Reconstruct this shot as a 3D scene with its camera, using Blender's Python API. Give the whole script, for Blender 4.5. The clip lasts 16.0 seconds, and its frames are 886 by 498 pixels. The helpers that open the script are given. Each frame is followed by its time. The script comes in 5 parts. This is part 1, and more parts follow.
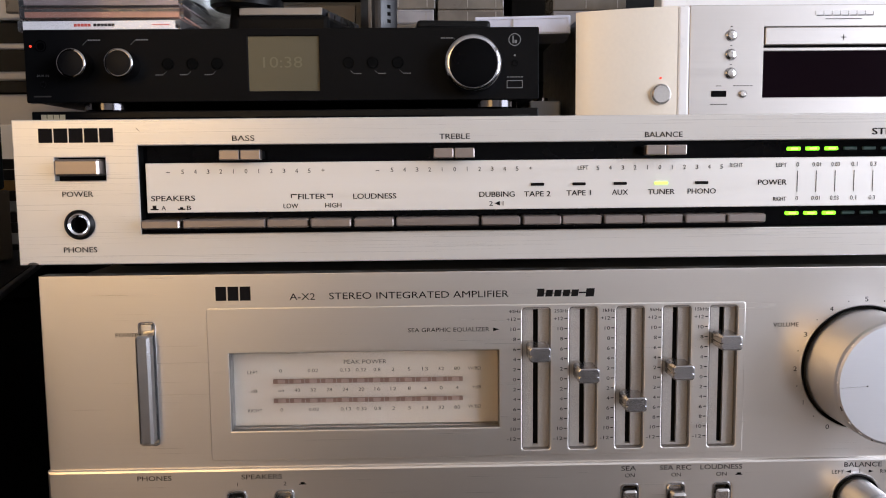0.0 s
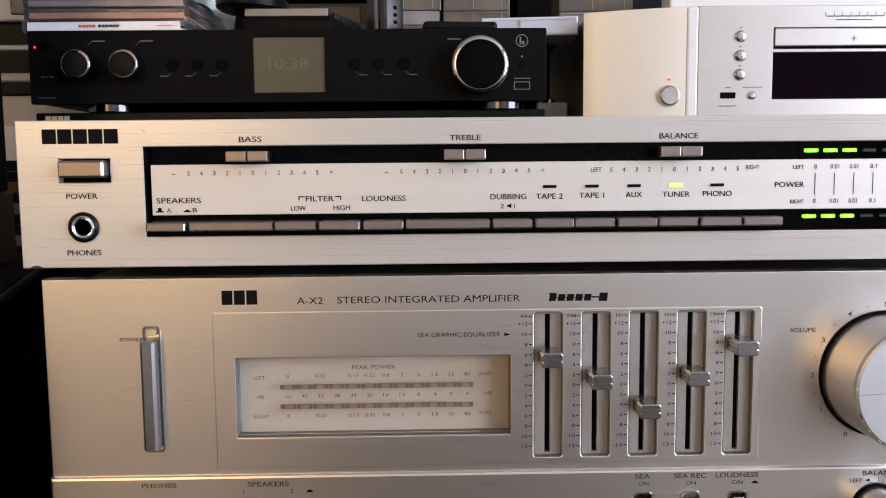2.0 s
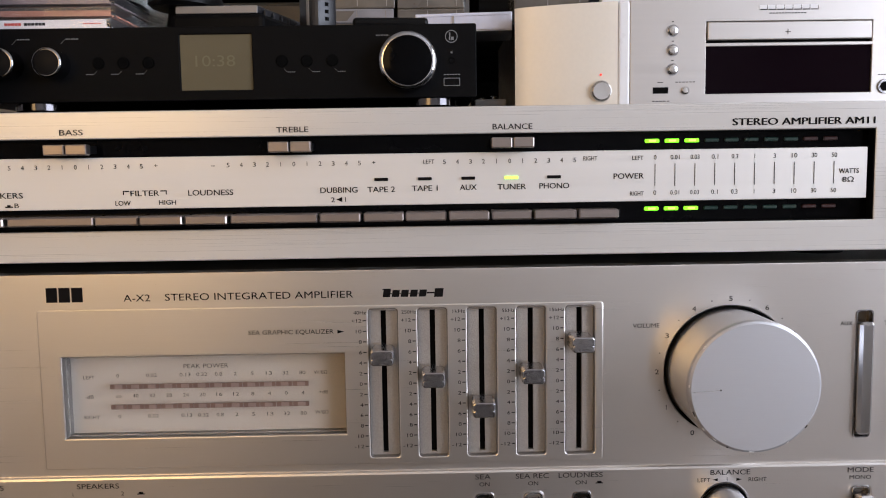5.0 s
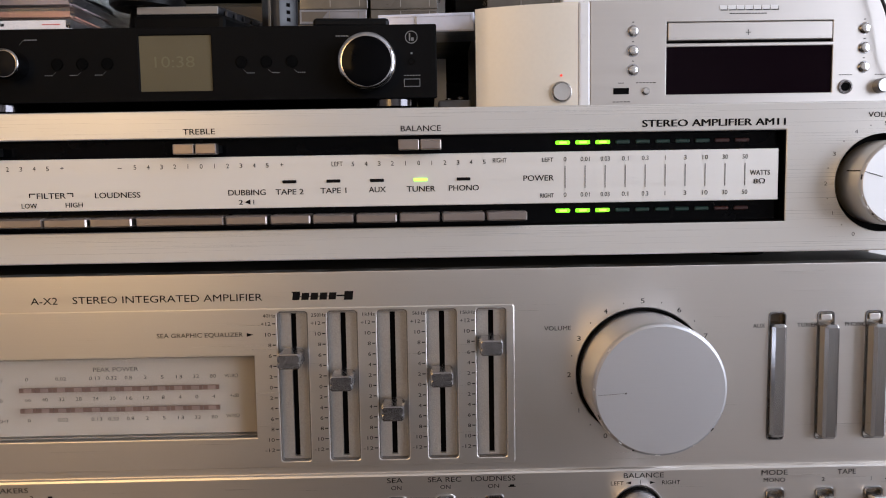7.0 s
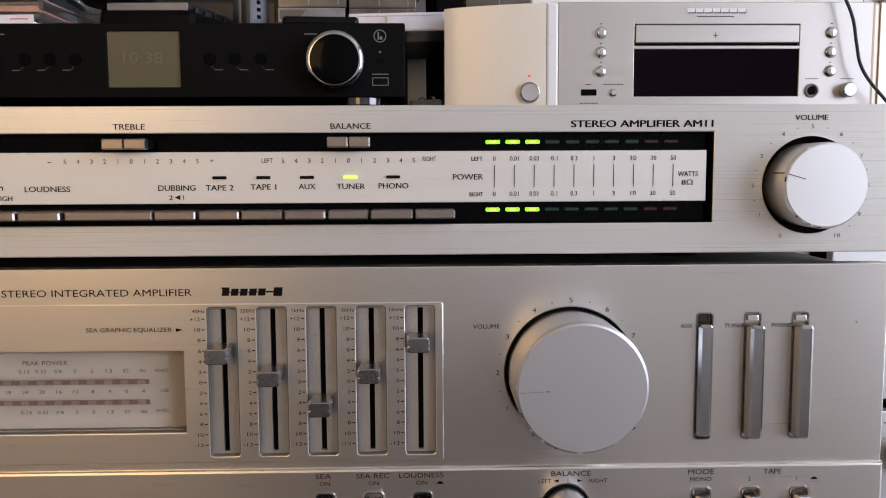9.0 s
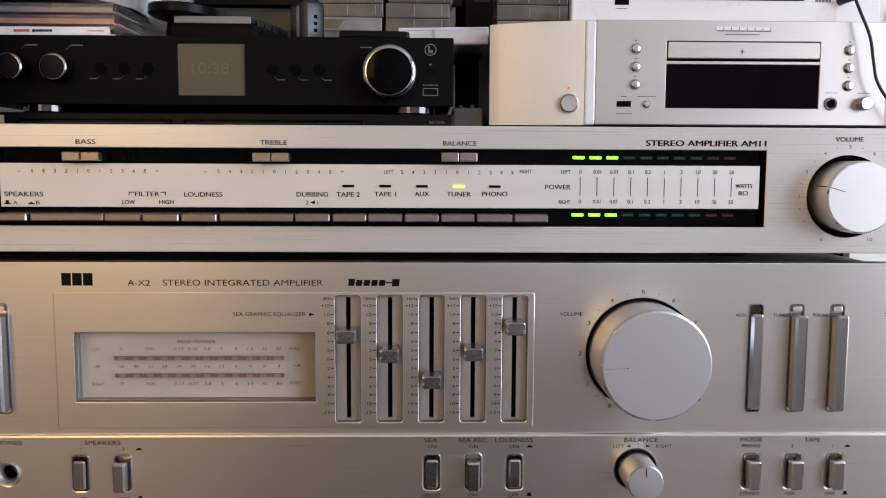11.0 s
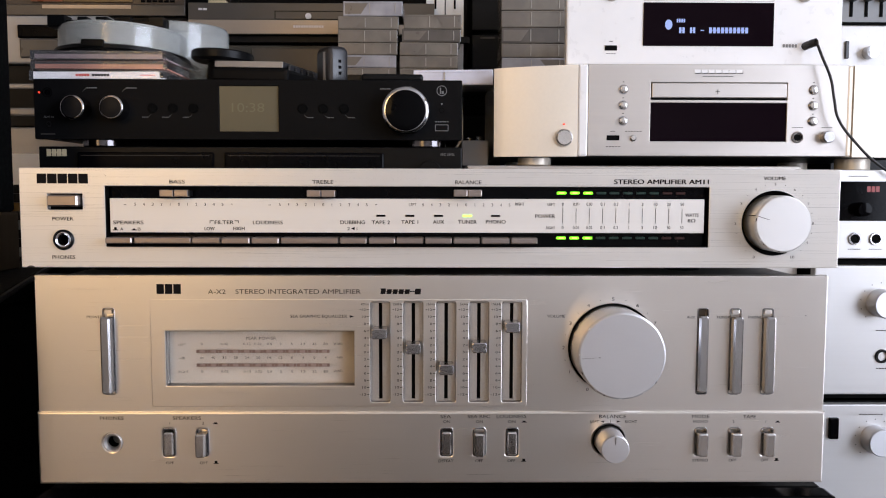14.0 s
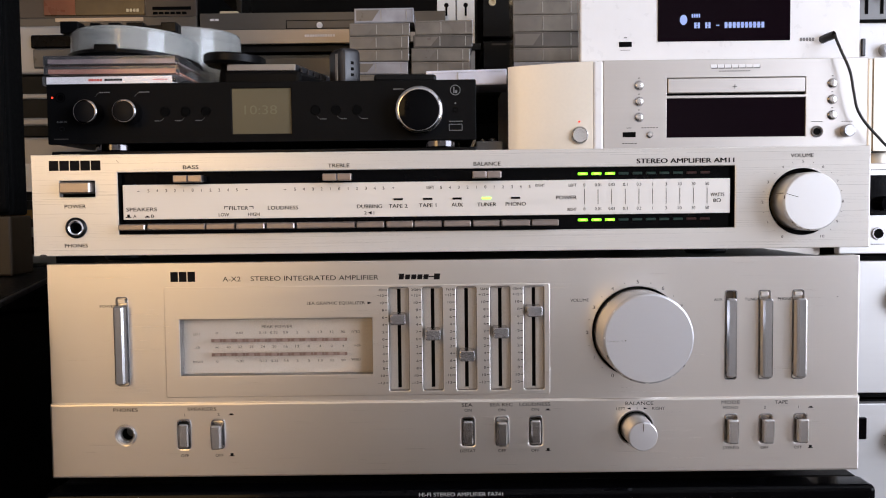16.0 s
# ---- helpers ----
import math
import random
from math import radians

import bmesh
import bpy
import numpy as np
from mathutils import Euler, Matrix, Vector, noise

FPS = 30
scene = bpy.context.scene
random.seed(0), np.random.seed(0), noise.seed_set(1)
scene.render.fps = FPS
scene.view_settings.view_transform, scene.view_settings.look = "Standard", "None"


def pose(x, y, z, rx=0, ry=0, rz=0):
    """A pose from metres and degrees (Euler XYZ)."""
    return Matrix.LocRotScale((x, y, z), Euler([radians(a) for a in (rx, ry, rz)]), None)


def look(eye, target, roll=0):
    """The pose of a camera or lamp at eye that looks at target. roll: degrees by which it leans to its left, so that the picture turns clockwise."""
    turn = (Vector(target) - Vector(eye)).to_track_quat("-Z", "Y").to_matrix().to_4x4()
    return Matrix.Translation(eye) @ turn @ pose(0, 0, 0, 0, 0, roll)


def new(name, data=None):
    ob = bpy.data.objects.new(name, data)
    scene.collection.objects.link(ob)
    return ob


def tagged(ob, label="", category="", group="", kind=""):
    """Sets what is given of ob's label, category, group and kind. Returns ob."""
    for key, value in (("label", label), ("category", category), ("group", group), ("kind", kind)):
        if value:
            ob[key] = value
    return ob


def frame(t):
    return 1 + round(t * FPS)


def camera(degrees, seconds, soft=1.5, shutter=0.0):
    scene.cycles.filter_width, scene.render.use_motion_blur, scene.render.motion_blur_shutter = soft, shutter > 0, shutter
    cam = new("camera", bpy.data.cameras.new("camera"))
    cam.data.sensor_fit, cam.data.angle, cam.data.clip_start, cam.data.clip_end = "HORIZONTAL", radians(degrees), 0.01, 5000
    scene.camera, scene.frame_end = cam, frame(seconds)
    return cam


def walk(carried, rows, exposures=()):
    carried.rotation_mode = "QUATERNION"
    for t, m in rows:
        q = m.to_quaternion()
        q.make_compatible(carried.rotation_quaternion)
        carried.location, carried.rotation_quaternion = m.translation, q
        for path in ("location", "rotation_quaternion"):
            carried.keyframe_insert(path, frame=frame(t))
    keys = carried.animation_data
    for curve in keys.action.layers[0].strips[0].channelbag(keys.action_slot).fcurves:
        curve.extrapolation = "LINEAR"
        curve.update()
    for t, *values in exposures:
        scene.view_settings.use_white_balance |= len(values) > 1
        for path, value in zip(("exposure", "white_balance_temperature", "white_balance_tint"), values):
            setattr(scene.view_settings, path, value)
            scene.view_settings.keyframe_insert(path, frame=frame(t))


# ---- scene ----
cam = camera(57.07, 16.0, soft=1.05)
PATH = [
    (0, -0.07179, -0.30810, 1.05511, -5.803, -0.563, -1.277),
    (0.5, -0.07305, -0.30576, 1.05412, -5.816, -0.573, -1.261),
    (1, -0.07479, -0.30588, 1.05552, -5.757, -0.551, -1.242),
    (1.5, -0.07626, -0.30257, 1.05468, -5.678, -0.542, -1.163),
    (2, -0.07419, -0.30217, 1.05501, -5.653, -0.521, -1.032),
    (2.5, -0.06412, -0.30231, 1.05356, -5.617, -0.493, -0.921),
    (3, -0.05403, -0.30057, 1.05407, -5.649, -0.480, -0.819),
    (3.5, -0.04398, -0.29950, 1.05386, -5.621, -0.530, -0.754),
    (4, -0.03252, -0.29891, 1.05251, -5.605, -0.649, -0.702),
    (4.5, -0.02024, -0.29642, 1.05119, -5.586, -0.791, -0.710),
    (7, 0.02131, -0.29439, 1.05140, -5.563, -0.924, -0.926),
    (7.5, 0.03533, -0.29387, 1.04935, -5.531, -0.935, -0.910),
    (8, 0.04692, -0.29339, 1.05004, -5.472, -0.924, -0.895),
    (8.2, 0.04978, -0.29261, 1.04936, -5.543, -0.837, -1.012),
    (10.5, 0.01697, -0.33041, 1.05483, -5.598, 0.272, -1.295),
    (11, 0.00412, -0.34916, 1.05550, -5.632, 0.245, -1.256),
    (11.5, -0.00800, -0.36437, 1.05569, -5.559, 0.230, -1.276),
    (12, -0.00925, -0.38322, 1.05515, -5.431, 0.235, -1.198),
    (12.5, -0.00439, -0.40349, 1.05961, -5.146, 0.174, -1.146),
    (13, -0.00612, -0.42098, 1.05970, -4.909, 0.220, -0.935),
    (13.5, -0.00123, -0.43253, 1.06183, -4.630, 0.172, -0.875),
    (14, -0.00034, -0.44461, 1.06298, -4.265, 0.128, -0.705),
    (14.5, -0.00680, -0.44353, 1.05569, -3.681, 0.031, -0.484),
    (15, -0.00765, -0.44125, 1.04285, -3.179, -0.057, -0.267),
    (15.5, -0.00582, -0.43873, 1.04386, -2.963, -0.270, -0.127),
    (16, -0.00433, -0.43537, 1.04345, -2.943, -0.665, 0.111),
]
walk(cam, [(t, pose(x, y, z, 90 + pitch, 0, yaw) @ pose(0, 0, 0, 0, 0, roll)) for t, x, y, z, pitch, roll, yaw in PATH],
     exposures=[(0, -0.01), (2.5, -0.01), (4.5, -0.14), (7.5, -0.34), (11, -0.27), (12.5, -0.08), (14.5, 0.03), (16, 0.02)])

# ---- light ----
world = bpy.data.worlds.new("sky")
world.use_nodes = True
scene.world = world
wn = world.node_tree.nodes
sky = wn.new("ShaderNodeTexSky")
sky.sky_type = "NISHITA"
sky.sun_disc = False
sky.sun_elevation = radians(38)
sky.sun_rotation = radians(70)
world.node_tree.links.new(sky.outputs[0], wn["Background"].inputs[0])
wn["Background"].inputs[1].default_value = 0.12


def area_lamp(name, m, sx, sy, power, col):
    d = bpy.data.lights.new(name, "AREA")
    d.shape, d.size, d.size_y, d.energy, d.color = "RECTANGLE", sx, sy, power, col
    ob = new(name, d)
    ob.matrix_world = m
    return ob


# the room: x from -2.0 to 1.8, y from -3.0 to 1.3, window in the wall x = 1.8
RX0, RX1, RY0, RY1, RZ = -2.0, 1.8, -3.0, 1.3, 2.5
WY0, WY1, WZ0, WZ1 = -2.1, -0.30, 0.75, 2.2
# opening in the south wall for an added warm lamp
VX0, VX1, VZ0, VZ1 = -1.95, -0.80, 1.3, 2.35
area_lamp("unseen_window_light", look((RX1 + 0.02, (WY0 + WY1) / 2, (WZ0 + WZ1) / 2), (-2, (WY0 + WY1) / 2, (WZ0 + WZ1) / 2)), WY1 - WY0, WZ1 - WZ0, 77, (0.80, 0.86, 1.04))
# warm fill added to light the left of the panels; its window is invented
area_lamp("unseen_window_light", look(((VX0 + VX1) / 2, RY0 - 0.02, (VZ0 + VZ1) / 2), ((VX0 + VX1) / 2, 2, (VZ0 + VZ1) / 2)), VX1 - VX0, VZ1 - VZ0, 20, (1.0, 0.60, 0.20))
scene.view_settings.exposure = 0.0


# ---- materials ----
def material(name, col, rough=0.5, metal=0.0, var=0.06, scale=60.0, stretch=(1, 1, 1), bump=0.0, dist=0.0003, coat=0.0, spec=0.5, aniso=0.0):
    m = bpy.data.materials.new(name)
    m.use_nodes = True
    nt = m.node_tree
    b = nt.nodes["Principled BSDF"]
    b.inputs["Metallic"].default_value = metal
    b.inputs["Coat Weight"].default_value = coat
    b.inputs["Specular IOR Level"].default_value = spec
    tc = nt.nodes.new("ShaderNodeTexCoord")
    mp = nt.nodes.new("ShaderNodeMapping")
    mp.inputs["Scale"].default_value = stretch
    nt.links.new(tc.outputs["Object"], mp.inputs[0])
    n1 = nt.nodes.new("ShaderNodeTexNoise")
    n1.inputs["Scale"].default_value, n1.inputs["Detail"].default_value = scale, 4
    nt.links.new(mp.outputs[0], n1.inputs["Vector"])
    n2 = nt.nodes.new("ShaderNodeTexNoise")
    n2.inputs["Scale"].default_value, n2.inputs["Detail"].default_value = 9.0, 3
    nt.links.new(tc.outputs["Object"], n2.inputs["Vector"])
    mix = nt.nodes.new("ShaderNodeMath")
    mix.operation = "ADD"
    nt.links.new(n1.outputs[0], mix.inputs[0])
    nt.links.new(n2.outputs[0], mix.inputs[1])
    cr = nt.nodes.new("ShaderNodeMapRange")
    cr.inputs["From Min"].default_value, cr.inputs["From Max"].default_value = 0.6, 1.4
    cr.inputs["To Min"].default_value, cr.inputs["To Max"].default_value = 1 - var, 1 + var
    nt.links.new(mix.outputs[0], cr.inputs["Value"])
    sc = nt.nodes.new("ShaderNodeVectorMath")
    sc.operation = "SCALE"
    sc.inputs[0].default_value = col
    nt.links.new(cr.outputs[0], sc.inputs["Scale"])
    nt.links.new(sc.outputs[0], b.inputs["Base Color"])
    rr = nt.nodes.new("ShaderNodeMapRange")
    rr.inputs["From Min"].default_value, rr.inputs["From Max"].default_value = 0.3, 0.7
    rr.inputs["To Min"].default_value, rr.inputs["To Max"].default_value = rough * 0.88, min(1, rough * 1.12)
    nt.links.new(n1.outputs[0], rr.inputs["Value"])
    nt.links.new(rr.outputs[0], b.inputs["Roughness"])
    if aniso:
        b.inputs["Anisotropic"].default_value = aniso
        tg = nt.nodes.new("ShaderNodeCombineXYZ")
        tg.inputs[2].default_value = 1.0
        nt.links.new(tg.outputs[0], b.inputs["Tangent"])
    if bump:
        bp = nt.nodes.new("ShaderNodeBump")
        bp.inputs["Strength"].default_value, bp.inputs["Distance"].default_value = bump, dist
        nt.links.new(n1.outputs[0], bp.inputs["Height"])
        nt.links.new(bp.outputs[0], b.inputs["Normal"])
    return m


def glow(name, col, strength):
    m = bpy.data.materials.new(name)
    m.use_nodes = True
    b = m.node_tree.nodes["Principled BSDF"]
    b.inputs["Base Color"].default_value = (*(0.08 * c for c in col), 1)
    b.inputs["Emission Color"].default_value = (*col, 1)
    b.inputs["Emission Strength"].default_value = strength
    return m


def clear(name, col=(1, 1, 1), rough=0.0, trans=1.0, ior=1.45):
    m = bpy.data.materials.new(name)
    m.use_nodes = True
    b = m.node_tree.nodes["Principled BSDF"]
    b.inputs["Base Color"].default_value = (*col, 1)
    b.inputs["Roughness"].default_value = rough
    b.inputs["Transmission Weight"].default_value = trans
    b.inputs["IOR"].default_value = ior
    return m


BRUSH = (14, 14, 4800)
CHAMPAGNE = material("champagne_aluminium", (0.76, 0.722, 0.682), 0.31, 0.97, 0.03, 1.0, BRUSH, 0.013, 0.0001, aniso=0.55)
SILVER = material("silver_aluminium", (0.665, 0.645, 0.612), 0.30, 0.5, 0.015, 1.0, (8, 8, 6000), aniso=0.3)
PLATE = material("silver_scale_plate", (0.73, 0.71, 0.675), 0.46, 0.45, 0.02, 1.0, (6, 6, 500))
BUTTON = material("button_metal", (0.33, 0.285, 0.265), 0.30, 0.95, 0.05, 1.0, (8, 8, 900), 0.04, 0.0001)
STEEL = material("lever_steel", (0.44, 0.435, 0.44), 0.22, 1.0, 0.05, 1.0, (700, 6, 6), 0.03, 0.0001)
PALEKNOB = material("pale_turned_aluminium", (0.80, 0.79, 0.78), 0.42, 0.8, 0.02, 1.0, (80, 80, 8000), 0.02, 0.0001, aniso=0.4)
KNOB = material("turned_aluminium", (0.63, 0.63, 0.65), 0.42, 0.9, 0.05, 1.0, (80, 80, 8000), 0.02, 0.0001, aniso=0.4)
PUSH = material("bright_push_button_steel", (0.60, 0.58, 0.57), 0.24, 1.0, 0.06, 1.0, (6, 6, 900), 0.02, 0.0001)
SLIDER = material("worn_slider_chrome", (0.33, 0.325, 0.335), 0.24, 0.95, 0.16, 700, bump=0.15, dist=0.0002)
CHROME = material("chrome", (0.72, 0.72, 0.74), 0.2, 1.0, 0.02, 30)
BLACK = material("black_plastic", (0.004, 0.004, 0.0043), 0.38, 0, 0.15, 200, spec=0.14)
MATT = material("matt_black", (0.002, 0.002, 0.002), 0.75, 0, 0.15, 200, spec=0.06)
GLOSS = material("gloss_black", (0.0015, 0.0015, 0.002), 0.10, 0, 0.1, 60, spec=0.06)
CASE = material("black_steel_case", (0.0035, 0.0035, 0.0035), 0.45, 0.0, 0.2, 400, bump=0.1, spec=0.08)
GREYCASE = material("grey_case_paint", (0.22, 0.21, 0.20), 0.4, 0.3, 0.08, 300, bump=0.05)
INK = material("black_ink", (0.006, 0.005, 0.005), 0.6, 0, 0.2, 900, spec=0.08)
GREYINK = material("grey_ink", (0.055, 0.048, 0.043), 0.6, 0, 0.2, 900, spec=0.2)
GREYPRINT = material("pale_grey_print", (0.36, 0.36, 0.36), 0.6, 0, 0.1, 900, spec=0.2)
DULLINK = material("dull_grey_print", (0.20, 0.20, 0.20), 0.6, 0, 0.1, 900, spec=0.2)
WHITEINK = material("white_ink", (0.62, 0.62, 0.6), 0.6, 0, 0.1, 900)
GOLDINK = material("gold_ink", (0.6, 0.5, 0.32), 0.5, 0.2, 0.1, 900)
GREEN_ON = glow("led_green_lit", (0.22, 1.0, 0.02), 2.6)
LAMP_CORE = glow("led_core_lit", (0.50, 1.0, 0.12), 2.4)
GREEN_OFF = material("led_green_dark", (0.012, 0.035, 0.028), 0.3, 0, 0.1, 300)
RED_OFF = material("led_red_dark", (0.035, 0.010, 0.008), 0.3, 0, 0.1, 300)
RED_ON = glow("red_standby_lamp", (1.0, 0.06, 0.03), 1.4)


# ---- mesh helpers ----
def bx(x0, x1, y0, y1, z0, z1, bev=0.0, seg=2):
    bm = bmesh.new()
    bmesh.ops.create_cube(bm, size=1, matrix=Matrix.Translation(((x0 + x1) / 2, (y0 + y1) / 2, (z0 + z1) / 2)) @ Matrix.Diagonal((x1 - x0, y1 - y0, z1 - z0, 1)))
    if bev:
        bmesh.ops.bevel(bm, geom=bm.edges[:], offset=bev, segments=seg, affect="EDGES", profile=0.5)
    return bm


def lathe(cx, cz, prof, seg=56):
    """A body turned about the line x = cx, z = cz; prof holds (radius, y) from one end to the other."""
    bm = bmesh.new()
    rings = []
    for r, y in prof:
        if r < 1e-6:
            rings.append([bm.verts.new((cx, y, cz))])
        else:
            rings.append([bm.verts.new((cx + r * math.cos(a), y, cz + r * math.sin(a))) for a in (2 * math.pi * k / seg for k in range(seg))])
    for p, q in zip(rings, rings[1:]):
        for k in range(seg):
            a, b = p[k % len(p)], p[(k + 1) % len(p)]
            c, d = q[(k + 1) % len(q)], q[k % len(q)]
            vs = list(dict.fromkeys((a, b, c, d)))
            if len(vs) > 2:
                bm.faces.new(vs)
    bmesh.ops.recalc_face_normals(bm, faces=bm.faces[:])
    return bm


def rounded(r, y0, y1, bead, face=0.0):
    """A knob's profile: side from y0 to y1, a rolled edge of radius bead, then a rim in to the radius face."""
    out = [(r, y0), (r, (y0 + y1) / 2), (r, y1 + bead)]
    for k in range(1, 9):
        a = radians(11.25 * k)
        out.append((r - bead + bead * math.cos(a), y1 + bead - bead * math.sin(a)))
    if face:
        for k in range(1, 9):
            a = radians(11.25 * k)
            out.append((face + (r - bead - face) * (1 - math.sin(a)), y1 + (r - bead - face) * 0.9 * (1 - math.cos(a))))
    return out


def upright(cx, cy, prof, seg=56):
    """A body turned about the upright line x = cx, y = cy; prof holds (radius, z)."""
    bm = lathe(0, 0, [(r, -z) for r, z in prof], seg)
    bmesh.ops.transform(bm, matrix=pose(cx, cy, 0, -90, 0, 0), verts=bm.verts[:])
    return bm


def rrect(x0, x1, z0, z1, r=0.0, seg=4):
    if r <= 0:
        return [(x0, z0), (x1, z0), (x1, z1), (x0, z1)]
    out = []
    for cx, cz, a0 in ((x1 - r, z0 + r, -90), (x1 - r, z1 - r, 0), (x0 + r, z1 - r, 90), (x0 + r, z0 + r, 180)):
        for k in range(seg + 1):
            a = radians(a0 + 90 * k / seg)
            out.append((cx + r * math.cos(a), cz + r * math.sin(a)))
    return out


def circ(cx, cz, r, seg=40):
    return [(cx + r * math.cos(2 * math.pi * k / seg), cz + r * math.sin(2 * math.pi * k / seg)) for k in range(seg)]


def mesh_of(data):
    tmp = bpy.data.objects.new("tmp", data)
    scene.collection.objects.link(tmp)
    me = bpy.data.meshes.new_from_object(tmp.evaluated_get(bpy.context.evaluated_depsgraph_get()))
    bpy.data.objects.remove(tmp)
    bpy.data.curves.remove(data)
    me.materials.clear()
    return me


def plate(outer, holes, y0, y1, bev=0.0):
    """A flat sheet with openings, its front at y0 and its back at y1."""
    cu = bpy.data.curves.new("sheet", "CURVE")
    cu.dimensions, cu.fill_mode = "2D", "BOTH"
    cu.extrude, cu.bevel_depth, cu.bevel_resolution, cu.offset = (y1 - y0) / 2 - bev, bev, 1, -bev
    for loop in (outer, *holes):
        sp = cu.splines.new("POLY")
        sp.points.add(len(loop) - 1)
        for p, (x, z) in zip(sp.points, loop):
            p.co = (x, z, 0, 1)
        sp.use_cyclic_u = True
    me = mesh_of(cu)
    bm = bmesh.new()
    bm.from_mesh(me)
    bpy.data.meshes.remove(me)
    bmesh.ops.remove_doubles(bm, verts=bm.verts[:], dist=2e-6)
    bmesh.ops.transform(bm, matrix=pose(0, (y0 + y1) / 2, 0, 90, 0, 0), verts=bm.verts[:])
    return bm


def join(*bms):
    out = bmesh.new()
    for b in bms:
        me = bpy.data.meshes.new("tmp")
        b.to_mesh(me)
        b.free()
        out.from_mesh(me)
        bpy.data.meshes.remove(me)
    return out


def turn(bm, m):
    bmesh.ops.transform(bm, matrix=m, verts=bm.verts[:])
    return bm


def part(name, bm, mat, parent=None, label=""):
    me = bpy.data.meshes.new(name)
    bm.to_mesh(me)
    bm.free()
    me.materials.append(mat)
    me.polygons.foreach_set("use_smooth", [True] * len(me.polygons))
    me.set_sharp_from_angle(angle=radians(14))
    ob = new(name, me)
    if parent:
        ob.parent = parent
        ob.matrix_parent_inverse = parent.matrix_world.inverted()
    if label:
        ob["label"] = label
    return ob


def thing(name, base, label, category, group="", kind=""):
    ob = new(name)
    ob.empty_display_size = 0.02
    ob.matrix_world = Matrix.Translation(base)
    bpy.context.view_layer.update()
    return tagged(ob, label, category, group, kind)


def letters(s, x, z, y, h, w=0.0, bold=0.0):
    """Words lying in the plane y, their middle at x, z, with capitals h high; w: their whole width."""
    cu = bpy.data.curves.new("words", "FONT")
    cu.body, cu.size, cu.offset, cu.resolution_u = s, 1.0, 0.0, 3
    me = mesh_of(cu)
    co = np.empty(len(me.vertices) * 3)
    me.vertices.foreach_get("co", co)
    co = co.reshape(-1, 3)
    lo, hi = co.min(0), co.max(0)
    k = h / 0.73
    kx = w / (hi[0] - lo[0]) if w else k * 0.92
    bm = bmesh.new()
    bm.from_mesh(me)
    bpy.data.meshes.remove(me)
    for v in bm.verts:
        v.co = (x + (v.co.x - (lo[0] + hi[0]) / 2) * kx, y, z + (v.co.y - 0.365) * k)
    if bold:
        twin = bm.copy()
        bmesh.ops.translate(bm, vec=(-bold * h, 0, 0), verts=bm.verts[:])
        bmesh.ops.translate(twin, vec=(bold * h, -0.00002, 0.3 * bold * h), verts=twin.verts[:])
        bm = join(bm, twin)
    return bm


def words(s, x, z, y, h, parent, w=0.0, bold=0.0, mat=None):
    return part("lettering", letters(s, x, z, y, h, w, bold or (0.018 if parent == am else 0.0)), mat or INK, parent)


def blocks(x0, x1, z0, z1, n, y, gap=0.12, slant=0.0):
    """One bar notched into n plain blocks, for writing that cannot be read or a maker's mark."""
    bm = bmesh.new()
    p, last = (x1 - x0) / n, None
    m0, m1 = z0 + 0.44 * (z1 - z0), z0 + 0.56 * (z1 - z0)
    for k in range(n):
        a, b = x0 + k * p + p * gap / 2, x0 + (k + 1) * p - p * gap / 2
        c = [bm.verts.new((u + slant * (v - z0) / (z1 - z0), y, v)) for u, v in ((a, z0), (b, z0), (b, m0), (b, m1), (b, z1), (a, z1), (a, m1), (a, m0))]
        bm.faces.new(c)
        if last and gap:
            bm.faces.new((last[2], c[7], c[6], last[3]))
        last = c
    return bm


def mark(x0, x1, z0, z1, n, y, mat, parent, gap=0.09):
    """A maker's mark of n plain blocks, each a part."""
    p = (x1 - x0) / n
    for k in range(n):
        part("maker_mark", strip(x0 + (k + gap / 2) * p, x0 + (k + 1 - gap / 2) * p, z0, z1, y), mat, parent)


def strip(x0, x1, z0, z1, y):
    return blocks(x0, x1, z0, z1, 1, y, 0.0)


# ---- room ----
WALLP = material("cream_wall_paint", (0.57, 0.53, 0.49), 0.8, 0, 0.05, 8, bump=0.05, dist=0.001)
# unseen south and east walls, made paler than the west one to brighten reflections
WALLS = material("bounce_wall_paint", (0.76, 0.72, 0.67), 0.8, 0, 0.04, 8, bump=0.05, dist=0.001)
CEIL = material("white_ceiling_paint", (0.75, 0.73, 0.69), 0.85, 0, 0.03, 8)
OAK = material("brown_floor_boards", (0.125, 0.09, 0.062), 0.5, 0, 0.2, 5, (1, 8, 1), 0.05)
WHITEP = material("white_frame_paint", (0.75, 0.75, 0.73), 0.4, 0, 0.03, 20)
# near-black surface for the wall behind the rack
DARKWALL = material("near_black_wall", (0.008, 0.007, 0.006), 0.85, 0, 0.2, 10, spec=0.1)


def setting(name, bm, mat, label):
    return tagged(part(name, bm, mat), label, name.split("_")[0], kind="structure")


